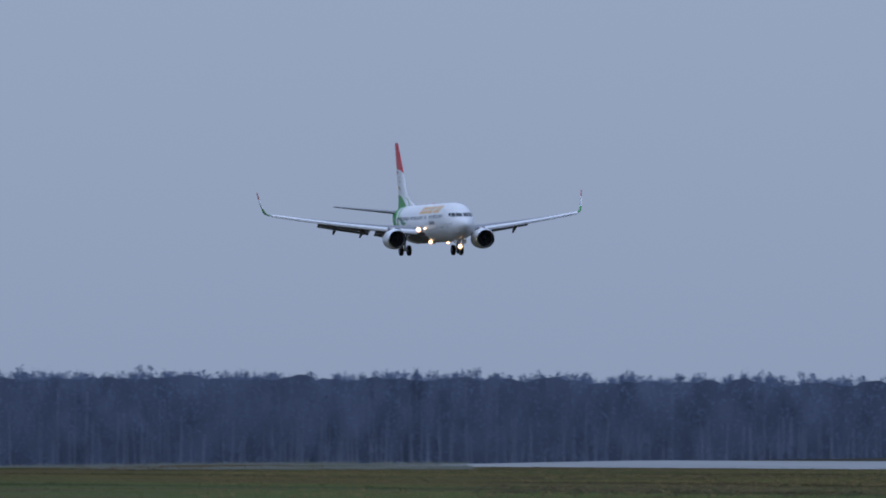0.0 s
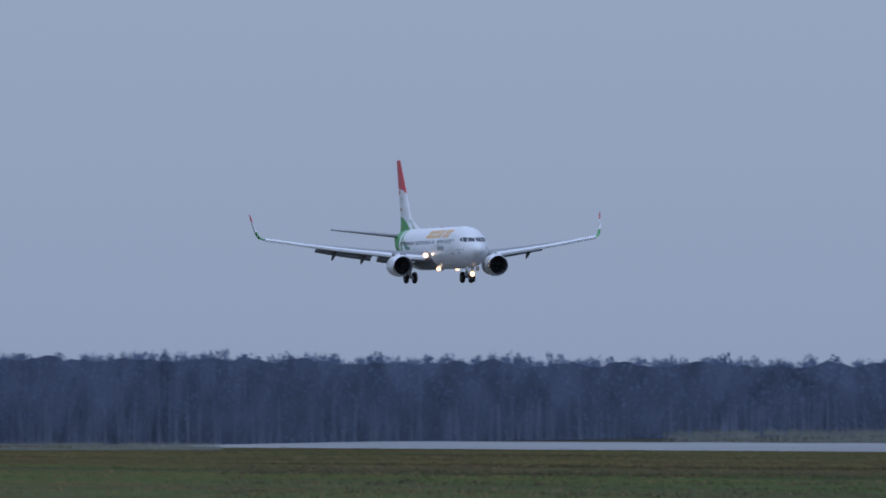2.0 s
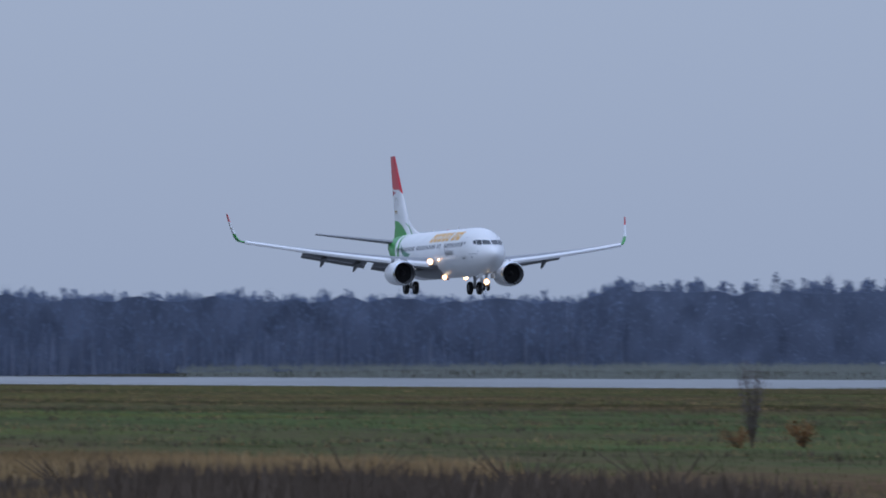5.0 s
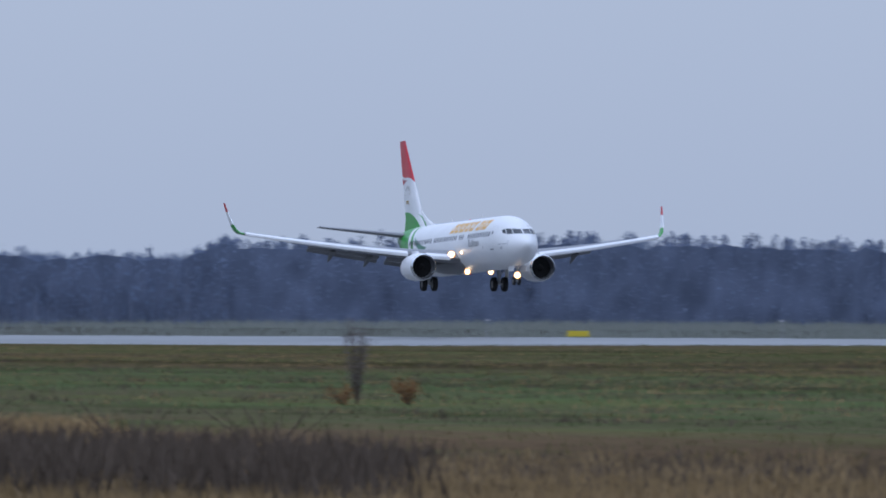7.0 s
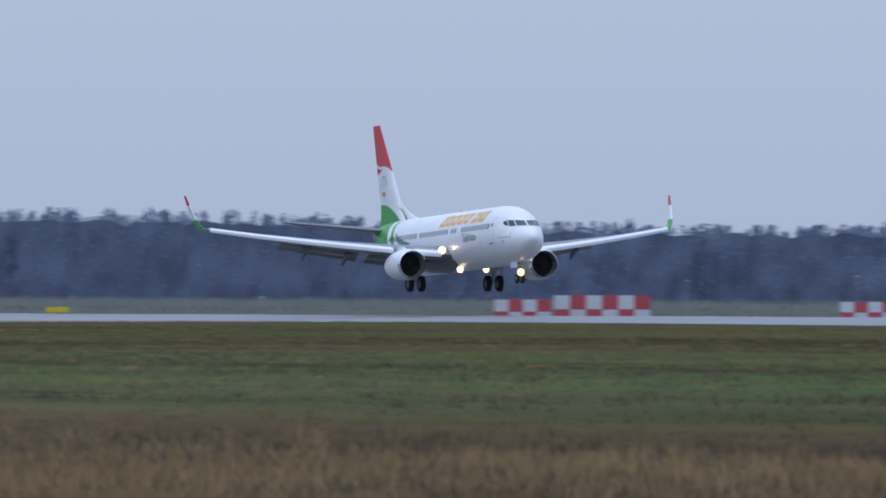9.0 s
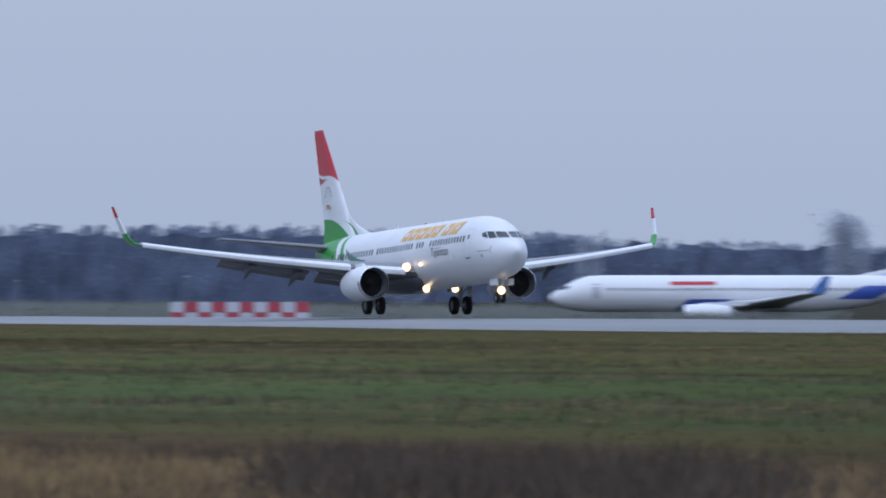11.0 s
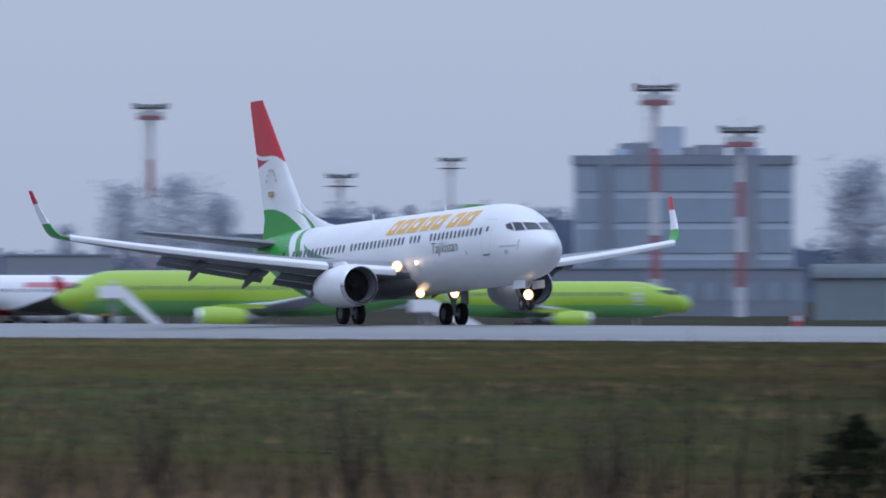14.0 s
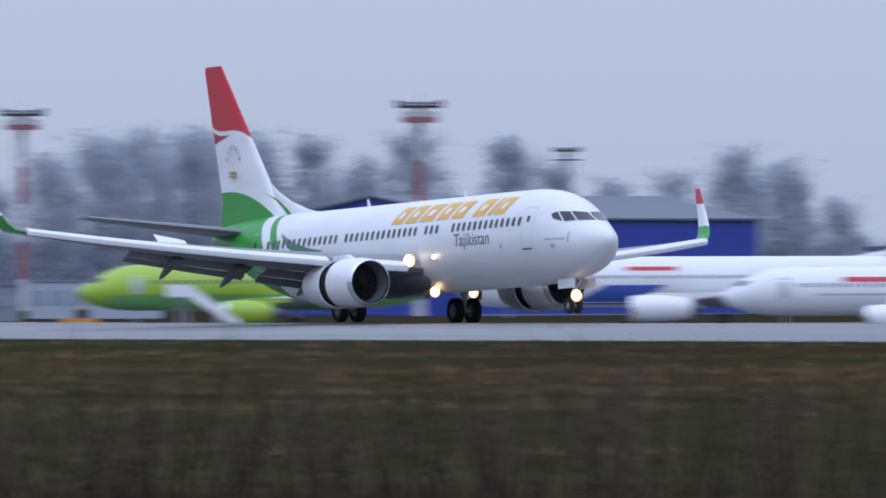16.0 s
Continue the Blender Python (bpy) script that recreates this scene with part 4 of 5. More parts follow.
def flood_mast(az, r, top, ground, width=5.6, grey=False):
    """A banded lattice mast with a two-deck lamp platform."""
    m = thing("floodlight_mast", facing(az, r, ground), "grey floodlight mast with two dark decks" if grey else "red and white floodlight mast with lamp platform", "mast", "apron floodlight masts")
    h = top - ground
    n = 5
    bands = np.linspace(0, h - 2.4, n + 1)
    for i in range(n):
        w0, w1 = .58 - .2 * bands[i] / h, .58 - .2 * bands[i + 1] / h
        bm = bmesh.new()
        skin_rings(bm, [[(-w0, -w0, bands[i]), (w0, -w0, bands[i]), (w0, w0, bands[i]), (-w0, w0, bands[i])], [(-w1, -w1, bands[i + 1]), (w1, -w1, bands[i + 1]), (w1, w1, bands[i + 1]), (-w1, w1, bands[i + 1])]])
        part("mast_section", bm, M_MASTRED if (n - i) % 2 == 0 and not grey else M_MASTWHITE, m, "painted mast section", smooth=False)
    bm = bmesh.new()
    for i in range(int(h / 1.2)):
        box(bm, -1.15, -.6, -.75, -.6, .5 + 1.2 * i, .58 + 1.2 * i)
    rod(bm, (-1.1, -.7, 0), (-1.1, -.7, h - 2), .05, n=6)
    part("ladder", bm, M_STEEL, m, smooth=False)
    w = width / 2
    if grey:
        part("lower_deck", boxed(-w * .9, w * .9, -w * .6, w * .6, h - 2.45, h - 2.2, bevel=.03), M_INK, m, "dark lower deck")
    else:
        part("lower_deck", boxed(-w * .68, w * .68, -w * .6, w * .6, h - 2.45, h - 1.85, bevel=.05), M_MASTRED, m, "red lower deck")
        part("lower_rail", boxed(-w * .70, w * .70, -w * .6, w * .6, h - 1.75, h - 1.25), M_MASTWHITE, m)
    part("upper_deck", boxed(-w * .9, w * .9, -w * .66, w * .66, h - .85, h - .55), M_INK, m, "dark upper deck")
    for i in range(7):
        x = -w * .82 + w * 1.64 * i / 6
        part("floodlight", boxed(x - .3, x + .3, -w * .72, -w * .5, h - .52, h + (.05 if i in (0, 6) else -.15), bevel=.05), M_INK, m)
        if i in (1, 3, 5):
            part("deck_post", rod(bmesh.new(), (x * .7, -w * .5, h - 2), (x, -w * .5, h - .6), .07, n=6), M_STEEL, m)
    part("deck_column", boxed(-.45, .45, -.45, .45, h - 2.4, h - .7), M_MASTWHITE, m)
    part("lightning_rod", rod(bmesh.new(), (0, 0, h), (0, 0, h + 1.1), .03, n=5), M_STEEL, m)


for az, r, top, w in ((22.59, 2375, 29.6, 5.6), (24.37, 1860, 25.7, 5.2), (24.67, 1860, 20.9, 5.2), (25.39, 2830, 28.2, 5.6), (23.65, 3400, 30.4, 5.6), (23.26, 2900, 23.3, 5.6),
                      (25.93, 3100, 23.2, 5.6), (26.13, 1900, 22.7, 5.8), (27.53, 1800, 22.4, 5.8), (28.05, 2900, 26.8, 5.6)):
    flood_mast(az, r, top, -1.6, w, r > 2500)

# Cladding, fascia and glass colours are lightened by the haze before the buildings.
M_CLAD = surface("hazed_grey_blue_cladding", (.37, .42, .50), .6, grain=.6, depth=.08)
M_CLADDARK = surface("hazed_dark_grey_fascia", (.19, .215, .26), .6, grain=.6, depth=.1)
M_OFFICE = surface("hazed_office_glass", (.26, .32, .39), .15, grain=.3, depth=.15)
M_PALE = surface("pale_grey_render", (.22, .24, .275), .7, grain=.6, depth=.1)
M_HANGARBLUE = surface("blue_profiled_steel", (.025, .055, .34), .5, grain=.8, depth=.1)
M_ROOF = surface("dark_grey_roof_sheet", (.10, .115, .14), .6, grain=.8, depth=.12)
M_SHEDROOF = surface("weathered_dark_sheet_roof", (.095, .115, .125), .8, grain=.6, depth=.2)
M_SHED = surface("faded_grey_green_sheet", (.18, .215, .235), .7, grain=.6, depth=.14)


def office_block():
    o = thing("office_building", facing(24.47, 1950, -1.9), "grey terminal office block with glass bands and rooftop plant", "building")
    h, w, d = 20.2, 13.2, 18
    part("wall", boxed(-w, w, 0, d, 0, h - 1.1), M_CLAD, o, smooth=False)
    part("fascia", boxed(-w - .25, w + .25, -.3, d + .25, h - 1.1, h), M_CLADDARK, o, "dark roof fascia", smooth=False)
    for x in (-w + 3.9, w - 5.2):
        part("pilaster", boxed(x - .8, x + .8, -.5, 0, 0, h - 1.1), M_CLADDARK if x < 0 else M_PALE, o, smooth=False)
    for k in range(5):
        z0 = 1.0 + 3.7 * k
        for x0, x1 in ((-w + .3, -w + 3.0), (-w + 4.9, w - 6.2), (w - 4.2, w - .3)):
            win = part("window_band", boxed(x0, x1, -.08, -.002, z0, z0 + 2.9), M_CLADDARK, o, smooth=False)
            n = max(2, int((x1 - x0) / 1.35))
            for i in range(n):
                a, b = x0 + (x1 - x0) * i / n, x0 + (x1 - x0) * (i + 1) / n
                part("pane", boxed(a + .05, b - .05, -.12, -.082, z0 + .1, z0 + 2.8), M_OFFICE, win, smooth=False)
    roof = [(-7.8, -1.2, 4, 9, 1.5, M_CLADDARK), (-8.6, -6.5, 3, 8, .8, M_CLAD), (-3.4, 0, 3, 8, 3.5, M_CLAD), (1.2, 5, 3, 7, 1.3, M_PALE), (5.6, 9.6, 4, 9, .9, M_CLAD), (-1.0, 1.0, 4, 8, 1.0, M_PALE)]
    for x0, x1, y0, y1, hh, mat in roof:
        part("roof_plant", boxed(x0, x1, y0, y1, h, h + hh, bevel=.08), mat, o, "rooftop plant housing", smooth=False)
    for x in (-5.5, -4.2, 6.8, 8.2):
        part("roof_vent", rod(bmesh.new(), (x, 4, h), (x, 4, h + 1.7), .3, n=10), M_STEEL, o)


office_block()


def blue_hangar():
    """A gabled hangar: its end wall and one long wall face the runway."""
    hx, hy, _ = polar(27.72, 1800)
    b = thing("hangar", pose(hx, hy, -2.13, 0, 0, -27.72 + 48), "blue steel hangar with dark gabled roof", "building")
    L, W, e, p = 48, 30, 11.3, 13.7
    # local: long wall on y = 0 from x = 0 to L, end wall on x = 0 from y = 0 to W
    part("long_wall", boxed(0, L, 0, .3, 0, e), M_HANGARBLUE, b, smooth=False)
    bm = bmesh.new()
    f = bm.faces.new([bm.verts.new(q) for q in ((0, .3, 0), (0, W, 0), (0, W, e), (0, W / 2, p), (0, .3, e))])
    g = bmesh.ops.extrude_face_region(bm, geom=[f])
    bmesh.ops.translate(bm, vec=(.3, 0, 0), verts=[v for v in g["geom"] if isinstance(v, bmesh.types.BMVert)])
    part("end_wall", bm, M_HANGARBLUE, b, smooth=False)
    for y0, y1, z0, z1 in ((-.4, W / 2, e - .05, p + .15), (W / 2, W + .4, p + .15, e - .05)):
        bm = bmesh.new()
        skin_rings(bm, [[(x, y0, z0), (x, y1, z1), (x, y1, z1 + .25), (x, y0, z0 + .25)] for x in (-.4, L + .4)])
        part("roof_slope", bm, M_ROOF, b, "dark grey roof slope", smooth=False)
    for i in range(15):
        x = 1.5 + i * 3.05
        part("wall_rib", boxed(x - .08, x + .08, -.08, 0, 0, e - .1), M_HANGARBLUE, b, smooth=False)
    part("hangar_door", boxed(-.12, 0, 4, W - 4, 0, 8.2), M_HANGARBLUE, b, smooth=False)
    part("plinth", boxed(-.05, L, -.12, 0, 0, .8), M_PALE, b, smooth=False)


blue_hangar()


def low_building(name, az0, az1, r, top, mat, label, roof_mat=None, round_roof=0.0, windows=0):
    mid = (az0 + az1) / 2
    w = r * radians(az1 - az0) / 2
    o = thing(name, facing(mid, r, -1.95), label, "building")
    h = top + 1.95
    part("wall", boxed(-w, w, 0, 12, 0, h - round_roof), mat, o, smooth=False)
    if round_roof:
        rings = [[(x, 6.2 - 6.6 * math.cos(a), h - round_roof + round_roof * math.sin(a)) for a in np.linspace(0, math.pi, 12)] for x in (-w - .3, w + .3)]
        part("roof", skin_rings(bmesh.new(), rings), roof_mat or mat, o, "curved sheet roof")
    else:
        part("roof", boxed(-w - .15, w + .15, -.15, 12.1, h, h + .25), roof_mat or M_CLADDARK, o, smooth=False)
    for i in range(windows):
        x = -w + 2 * w * (i + .5) / windows
        win = part("window", boxed(x - .6, x + .6, -.06, -.002, h * .42, h * .78), M_PALE, o, smooth=False)
        part("pane", boxed(x - .5, x + .5, -.09, -.062, h * .45, h * .75), M_OFFICE, win, smooth=False)
    return o


low_building("storage_shed", 24.93, 25.63, 1800, 5.0, M_SHED, "faded grey-green storage shed with curved roof", M_SHEDROOF, 1.6)
low_building("service_building", 25.65, 26.12, 1720, 2.0, M_PALE, "low pale service building with small windows", None, 0, 9)
low_building("service_building", 26.15, 26.62, 1760, 2.4, M_CLAD, "low grey service building behind the apron", None, 0, 7)
low_building("grey_warehouse", 22.84, 23.22, 2300, 10.0, M_CLADDARK, "grey flat-roofed warehouse behind parked aircraft", None, 0, 6)
low_building("grey_warehouse", 21.80, 22.06, 2300, 8.0, M_CLADDARK, "dark grey flat-roofed warehouse behind the apron", None, 0, 4)
low_building("pale_warehouse", 22.07, 22.46, 2250, 7.0, M_PALE, "pale flat-roofed warehouse behind the apron", None, 0, 6)
low_building("long_workshop", 23.25, 23.95, 2150, 5.5, M_CLADDARK, "long dark workshop behind parked aircraft", None, 0, 10)
low_building("long_workshop", 24.0, 24.9, 1880, 4.5, M_CLADDARK, "long dark workshop below the office block", None, 0, 12)


M_BOARDRED = surface("red_board_paint", (.42, .05, .07), .5, grain=2, depth=.15)


def checker_fence(az0, az1, r, top):
    """Red and white marker boards side by side."""
    mid = (az0 + az1) / 2
    w = r * radians(az1 - az0)
    f = thing("marker_fence", facing(mid, r, -1.9), "red and white checkered marker boards beside the runway", "barrier", "marker boards")
    h = top + 1.9
    n = max(4, int(w / 1.25))
    for i in range(n):
        x = -w / 2 + w * i / n
        for j in range(2):
            part("board", boxed(x + .02, x + w / n - .02, -.15 - .02 * (j % 2), .15, h * (0, .62, 1)[j] + .01, h * (0, .62, 1)[j + 1] - .01, bevel=.03), M_BOARDRED if (i + j) % 2 == 0 else M_MASTWHITE, f, smooth=False)


checker_fence(16.92, 17.12, 1480, 1.0)
checker_fence(17.13, 17.47, 1440, 1.4)
checker_fence(18.14, 18.63, 1560, .75)
M_YELLOW = surface("yellow_sign_paint", (.60, .46, .03), .5, grain=2, depth=.1)
sx, sy, _ = polar(15.38, 1415)
sign = thing("runway_sign", pose(sx, sy, ground_height(sx, sy), 0, 0, -15.38), "low yellow runway guidance sign on the verge", "sign")
part("panel", boxed(-.95, .95, -.12, .12, .68, 1.2, bevel=.04), M_YELLOW, sign)
for x in (-.75, .75):
    part("leg", boxed(x - .06, x + .06, -.06, .06, 0, .69), M_STEEL, sign)
for az, r, h in ((15.06, 1500, 2.4), (17.6, 1700, 4.2), (18.2, 1750, 4.5), (21.07, 1480, 2.6), (16.1, 1600, 3.0)):
    px, py, _ = polar(az, r)
    pl = thing("marker_pole", pose(px, py, ground_height(px, py)), "thin pale pole with small head on the grass", "pole", "airfield poles")
    part("shaft", rod(bmesh.new(), (0, 0, 0), (0, 0, h), .045, .035, 8), M_STEEL, pl)
    part("head", boxed(-.16, .16, -.1, .1, h - .05, h + .12, bevel=.04), M_MASTWHITE, pl)


def tow_tractor(az, r):
    """A low orange apron tractor."""
    v = thing("tow_tractor", facing(az, r, -2.11), "small orange tow tractor on the apron", "vehicle", "apron vehicles")
    part("body", boxed(-1.6, 1.6, -.7, .7, .4, 1.15, bevel=.12), M_TRACTOR, v)
    part("cab", boxed(-.3, .8, -.65, .65, 1.15, 1.9, bevel=.08), M_GLASS, v)
    part("cab_roof", boxed(-.4, .9, -.7, .7, 1.9, 2.0, bevel=.03), M_TRACTOR, v)
    for x in (-1.0, 1.0):
        for y in (-.65, .65):
            wheel(v, x, y, .42, .25)


def striped_post(az, r, h, w):
    p = thing("marker_post", facing(az, r, -2.11), "short red and white striped marker post", "post", "marker posts")
    n = 4
    for i in range(n):
        part("band", boxed(-w, w, -w, w, h * i / n, h * (i + 1) / n - .002, bevel=.02), M_BOARDRED if i % 2 == n % 2 else M_MASTWHITE, p)
    part("cap", boxed(-w * 1.2, w * 1.2, -w * 1.2, w * 1.2, h, h + .12, bevel=.03), M_BOARDRED, p)


striped_post(24.87, 1380, 1.9, .35)
striped_post(25.22, 1400, 3.1, .40)
striped_post(21.08, 1460, 2.7, .26)

M_TRACTOR = surface("orange_vehicle_paint", (.60, .24, .02), .45, grain=1.5, depth=.12)
tow_tractor(22.42, 1405)
tow_tractor(26.33, 1405)


# ---- plants ----
def cloud_mesh(name, tris, mat):
    """One mesh from an array of triangles, (n, 3, 3)."""
    me = bpy.data.meshes.new(name)
    n = len(tris)
    me.vertices.add(3 * n)
    me.vertices.foreach_set("co", np.asarray(tris, np.float32).ravel())
    me.loops.add(3 * n)
    me.loops.foreach_set("vertex_index", np.arange(3 * n, dtype=np.int32))
    me.polygons.add(n)
    me.polygons.foreach_set("loop_start", np.arange(0, 3 * n, 3, dtype=np.int32))
    me.update(calc_edges=True)
    me.materials.append(mat)
    return me


rng = np.random.default_rng(7)


def leaf_tris(centres, size, stretch=1.0):
    """Small triangles round the centres; stretch makes them tall."""
    n = len(centres)
    off = rng.normal(size=(n, 3, 3)) * np.asarray(size).reshape(-1, 1, 1) * .55
    off[:, :, 2] *= stretch
    return centres[:, None, :] + off


def stem_tris(base, top, r0, r1):
    """Square tapered stems as triangles; base, top (n, 3)."""
    out = []
    d = [(1, 0), (0, 1), (-1, 0), (0, -1)]
    for i in range(4):
        (ax, ay), (bx, by) = d[i], d[(i + 1) % 4]
        a, b = base.copy(), base.copy()
        c, e = top.copy(), top.copy()
        a[:, 0] += ax * r0; a[:, 1] += ay * r0; b[:, 0] += bx * r0; b[:, 1] += by * r0
        c[:, 0] += bx * r1; c[:, 1] += by * r1; e[:, 0] += ax * r1; e[:, 1] += ay * r1
        out += [np.stack([a, b, c], 1), np.stack([a, c, e], 1)]
    return np.concatenate(out)


AZ = [8.5, 9.4, 10.9, 12.5, 14.0, 14.12, 14.9, 15.3, 16.0, 16.6, 17.5, 18.4, 19.2, 20.2, 21.5, 22.5, 23.0, 23.1, 24.1, 24.3, 26, 28, 29.5, 32]
EL = [134, 134, 132, 124, 118, 150, 146, 158, 152, 138, 128, 126, 118, 98, 86, 84, 90, 164, 162, 100, 100, 96, 88, 80]


def far_woods(name, az0, az1, count, r0, r1, mat, label, leaves, pine, bark=M_BARK, thick=26, foot=-1.3):
    az = rng.uniform(az0, az1, count)
    r = rng.uniform(r0 + 5, r1, count)
    top = np.interp(az, AZ, EL) * r / 28752 + 1.5 - 1.3 - foot
    h = (top + 1.0) * (rng.uniform(.80, 1.0, count) if pine else rng.uniform(.88, 1.0, count)) * np.where(rng.random(count) < .06, 1.06, 1.0)
    x, y = r * np.sin(np.radians(az)), r * np.cos(np.radians(az))
    base = np.stack([x, y, np.full(count, foot)], 1)
    tip = base.copy()
    tip[:, 2] += h * .96
    stems = stem_tris(base, tip, .22, .04)
    if not pine:
        # slender poles between the trunks
        pole = np.repeat(base, 5, 0) + rng.normal(size=(5 * count, 3)) * (2.2, 2.2, 0)
        head = pole.copy()
        head[:, 2] += np.repeat(h, 5) * rng.uniform(.6, .97, 5 * count)
        # a few pale trunks at the wood's edge
        ea, er = rng.uniform(az0, az1, count // 3), rng.uniform(r0 - 1, r0 + 3, count // 3)
        edge = np.stack([er * np.sin(np.radians(ea)), er * np.cos(np.radians(ea)), np.full(len(ea), foot)], 1)
        edge_top = edge + np.stack([rng.normal(size=len(ea)) * .3, rng.normal(size=len(ea)) * .3, rng.uniform(4, 9.5, len(ea))], 1)
        stems = np.concatenate([stems, stem_tris(pole, head, .11, .05), stem_tris(edge, edge_top, .13, .05)])
    k = leaves
    u = rng.random((count, k)) ** (.9 if pine else .8)
    low = .0 if pine else .02
    zz = low + (1 - low) * u
    rad = (np.where(zz > .6, 2.0 * np.sqrt(np.clip(1.01 - zz, 0, 1) / .42), 1.9) if pine else 1.5 * np.sqrt(np.clip(1.02 - zz, 0, 1)) + .5) * rng.uniform(.75, 1.2, (count, 1))
    a = rng.uniform(0, 2 * np.pi, (count, k))
    q = np.sqrt(rng.random((count, k)))
    c = np.stack([x[:, None] + rad * q * np.cos(a), y[:, None] + rad * q * np.sin(a), foot + zz * h[:, None]], 2).reshape(-1, 3)
    # undergrowth and side twigs that close the wood between the crowns
    fill = count * thick
    fa, fr = rng.uniform(az0, az1, fill), r0 - 2 + (r1 - r0) * rng.random(fill) ** 3
    ft = (np.interp(fa, AZ, EL) * fr / 28752 + 1.2 - foot) * (.84 if pine else .93)
    c = np.concatenate([c, np.stack([fr * np.sin(np.radians(fa)), fr * np.cos(np.radians(fa)), foot + ft * rng.random(fill) ** .9], 1)])
    ob = new(name, cloud_mesh(name, leaf_tris(c, rng.uniform(.16, .36, len(c)), 1.3 if pine else 2.6), mat))
    tagged(ob, label, "woods", kind="stuff")
    # added lumpy curtain; its even hazy tone covers the dark gaps between trees
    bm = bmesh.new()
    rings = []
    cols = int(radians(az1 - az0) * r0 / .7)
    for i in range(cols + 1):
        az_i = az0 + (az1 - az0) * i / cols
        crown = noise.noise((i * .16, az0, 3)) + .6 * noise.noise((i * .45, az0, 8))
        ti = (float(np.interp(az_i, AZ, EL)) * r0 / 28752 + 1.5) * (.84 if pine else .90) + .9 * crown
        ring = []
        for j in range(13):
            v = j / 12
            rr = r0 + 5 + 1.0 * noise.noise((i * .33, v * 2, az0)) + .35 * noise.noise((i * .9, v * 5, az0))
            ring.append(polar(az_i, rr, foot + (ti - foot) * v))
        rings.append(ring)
    th = part("thicket", skin_rings(bm, rings, close=False, caps=False), M_WOODSHEET, ob, "added sheet filling the wood's dark gaps with haze tone")
    th["kind"] = "stuff"
    st = new("trunks", cloud_mesh("trunks", stems, bark))
    st.parent = ob
    st["kind"] = "stuff"


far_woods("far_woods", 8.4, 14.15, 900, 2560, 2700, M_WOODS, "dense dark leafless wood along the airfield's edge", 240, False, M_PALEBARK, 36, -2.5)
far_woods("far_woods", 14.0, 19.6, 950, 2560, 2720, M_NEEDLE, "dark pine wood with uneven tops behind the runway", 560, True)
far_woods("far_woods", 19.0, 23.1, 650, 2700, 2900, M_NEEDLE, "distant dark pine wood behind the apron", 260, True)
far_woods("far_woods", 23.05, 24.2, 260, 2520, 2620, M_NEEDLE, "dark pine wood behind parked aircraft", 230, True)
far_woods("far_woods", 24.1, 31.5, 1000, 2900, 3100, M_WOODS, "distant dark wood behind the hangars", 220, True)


def bare_tree(h, spread):
    """A leafless broad tree: trunk, limbs, a see-through crown of twigs."""
    t = thing("bare_tree", Matrix(), "tall leafless grey tree behind the airfield buildings", "tree", "leafless trees")
    bm = bmesh.new()
    rod(bm, (0, 0, 0), (.1, 0, h * .45), .32, .22, 8)
    rod(bm, (.1, 0, h * .45), (0, .1, h * .93), .22, .04, 8)
    tips = []
    for i in range(20):
        z = h * rng.uniform(.12, .86)
        a, l = rng.uniform(0, 2 * math.pi), spread * rng.uniform(.5, 1.0) * math.sqrt(max(.15, 1 - (z / h - .45) ** 2 * 3))
        e = (l * math.cos(a), l * math.sin(a), min(h * .98, z + l * rng.uniform(.7, 1.5)))
        rod(bm, (0, 0, z), e, .10, .03, 5)
        tips.append(((0, 0, z), e))
    part("trunk", bm, M_BARK, t)
    cs = []
    for a, e in tips:
        a, e = np.array(a), np.array(e)
        for u in rng.uniform(.3, 1.1, 330):
            cs.append(a + (e - a) * u + rng.normal(size=3) * spread * .22 * (u + .2))
    n = 13500
    d = rng.normal(size=(n, 3))
    d *= (rng.random((n, 1)) ** .4) / np.linalg.norm(d, axis=1, keepdims=True)
    q = d * (spread * .85, spread * .85, h * .44) + (0, 0, h * .55)
    keep = [noise.noise((p[0] * .55, p[1] * .55, p[2] * .4 + 9)) + .25 * noise.noise((p[0] * 1.7, p[1] * 1.7, p[2] * 1.3)) > -.06 for p in q]
    cs = np.concatenate([np.array(cs)[::2], q[keep]])
    cs = cs[(cs[:, 2] < h) & (cs[:, 2] > h * .06)]
    cr = new("crown", cloud_mesh("crown", leaf_tris(cs, rng.uniform(.10, .28, len(cs)), 1.7), M_BARE))
    cr.parent = t
    return t


BARE = [bare_tree(24, 4.6), bare_tree(24, 3.2), bare_tree(24, 6.4)]
used = {}
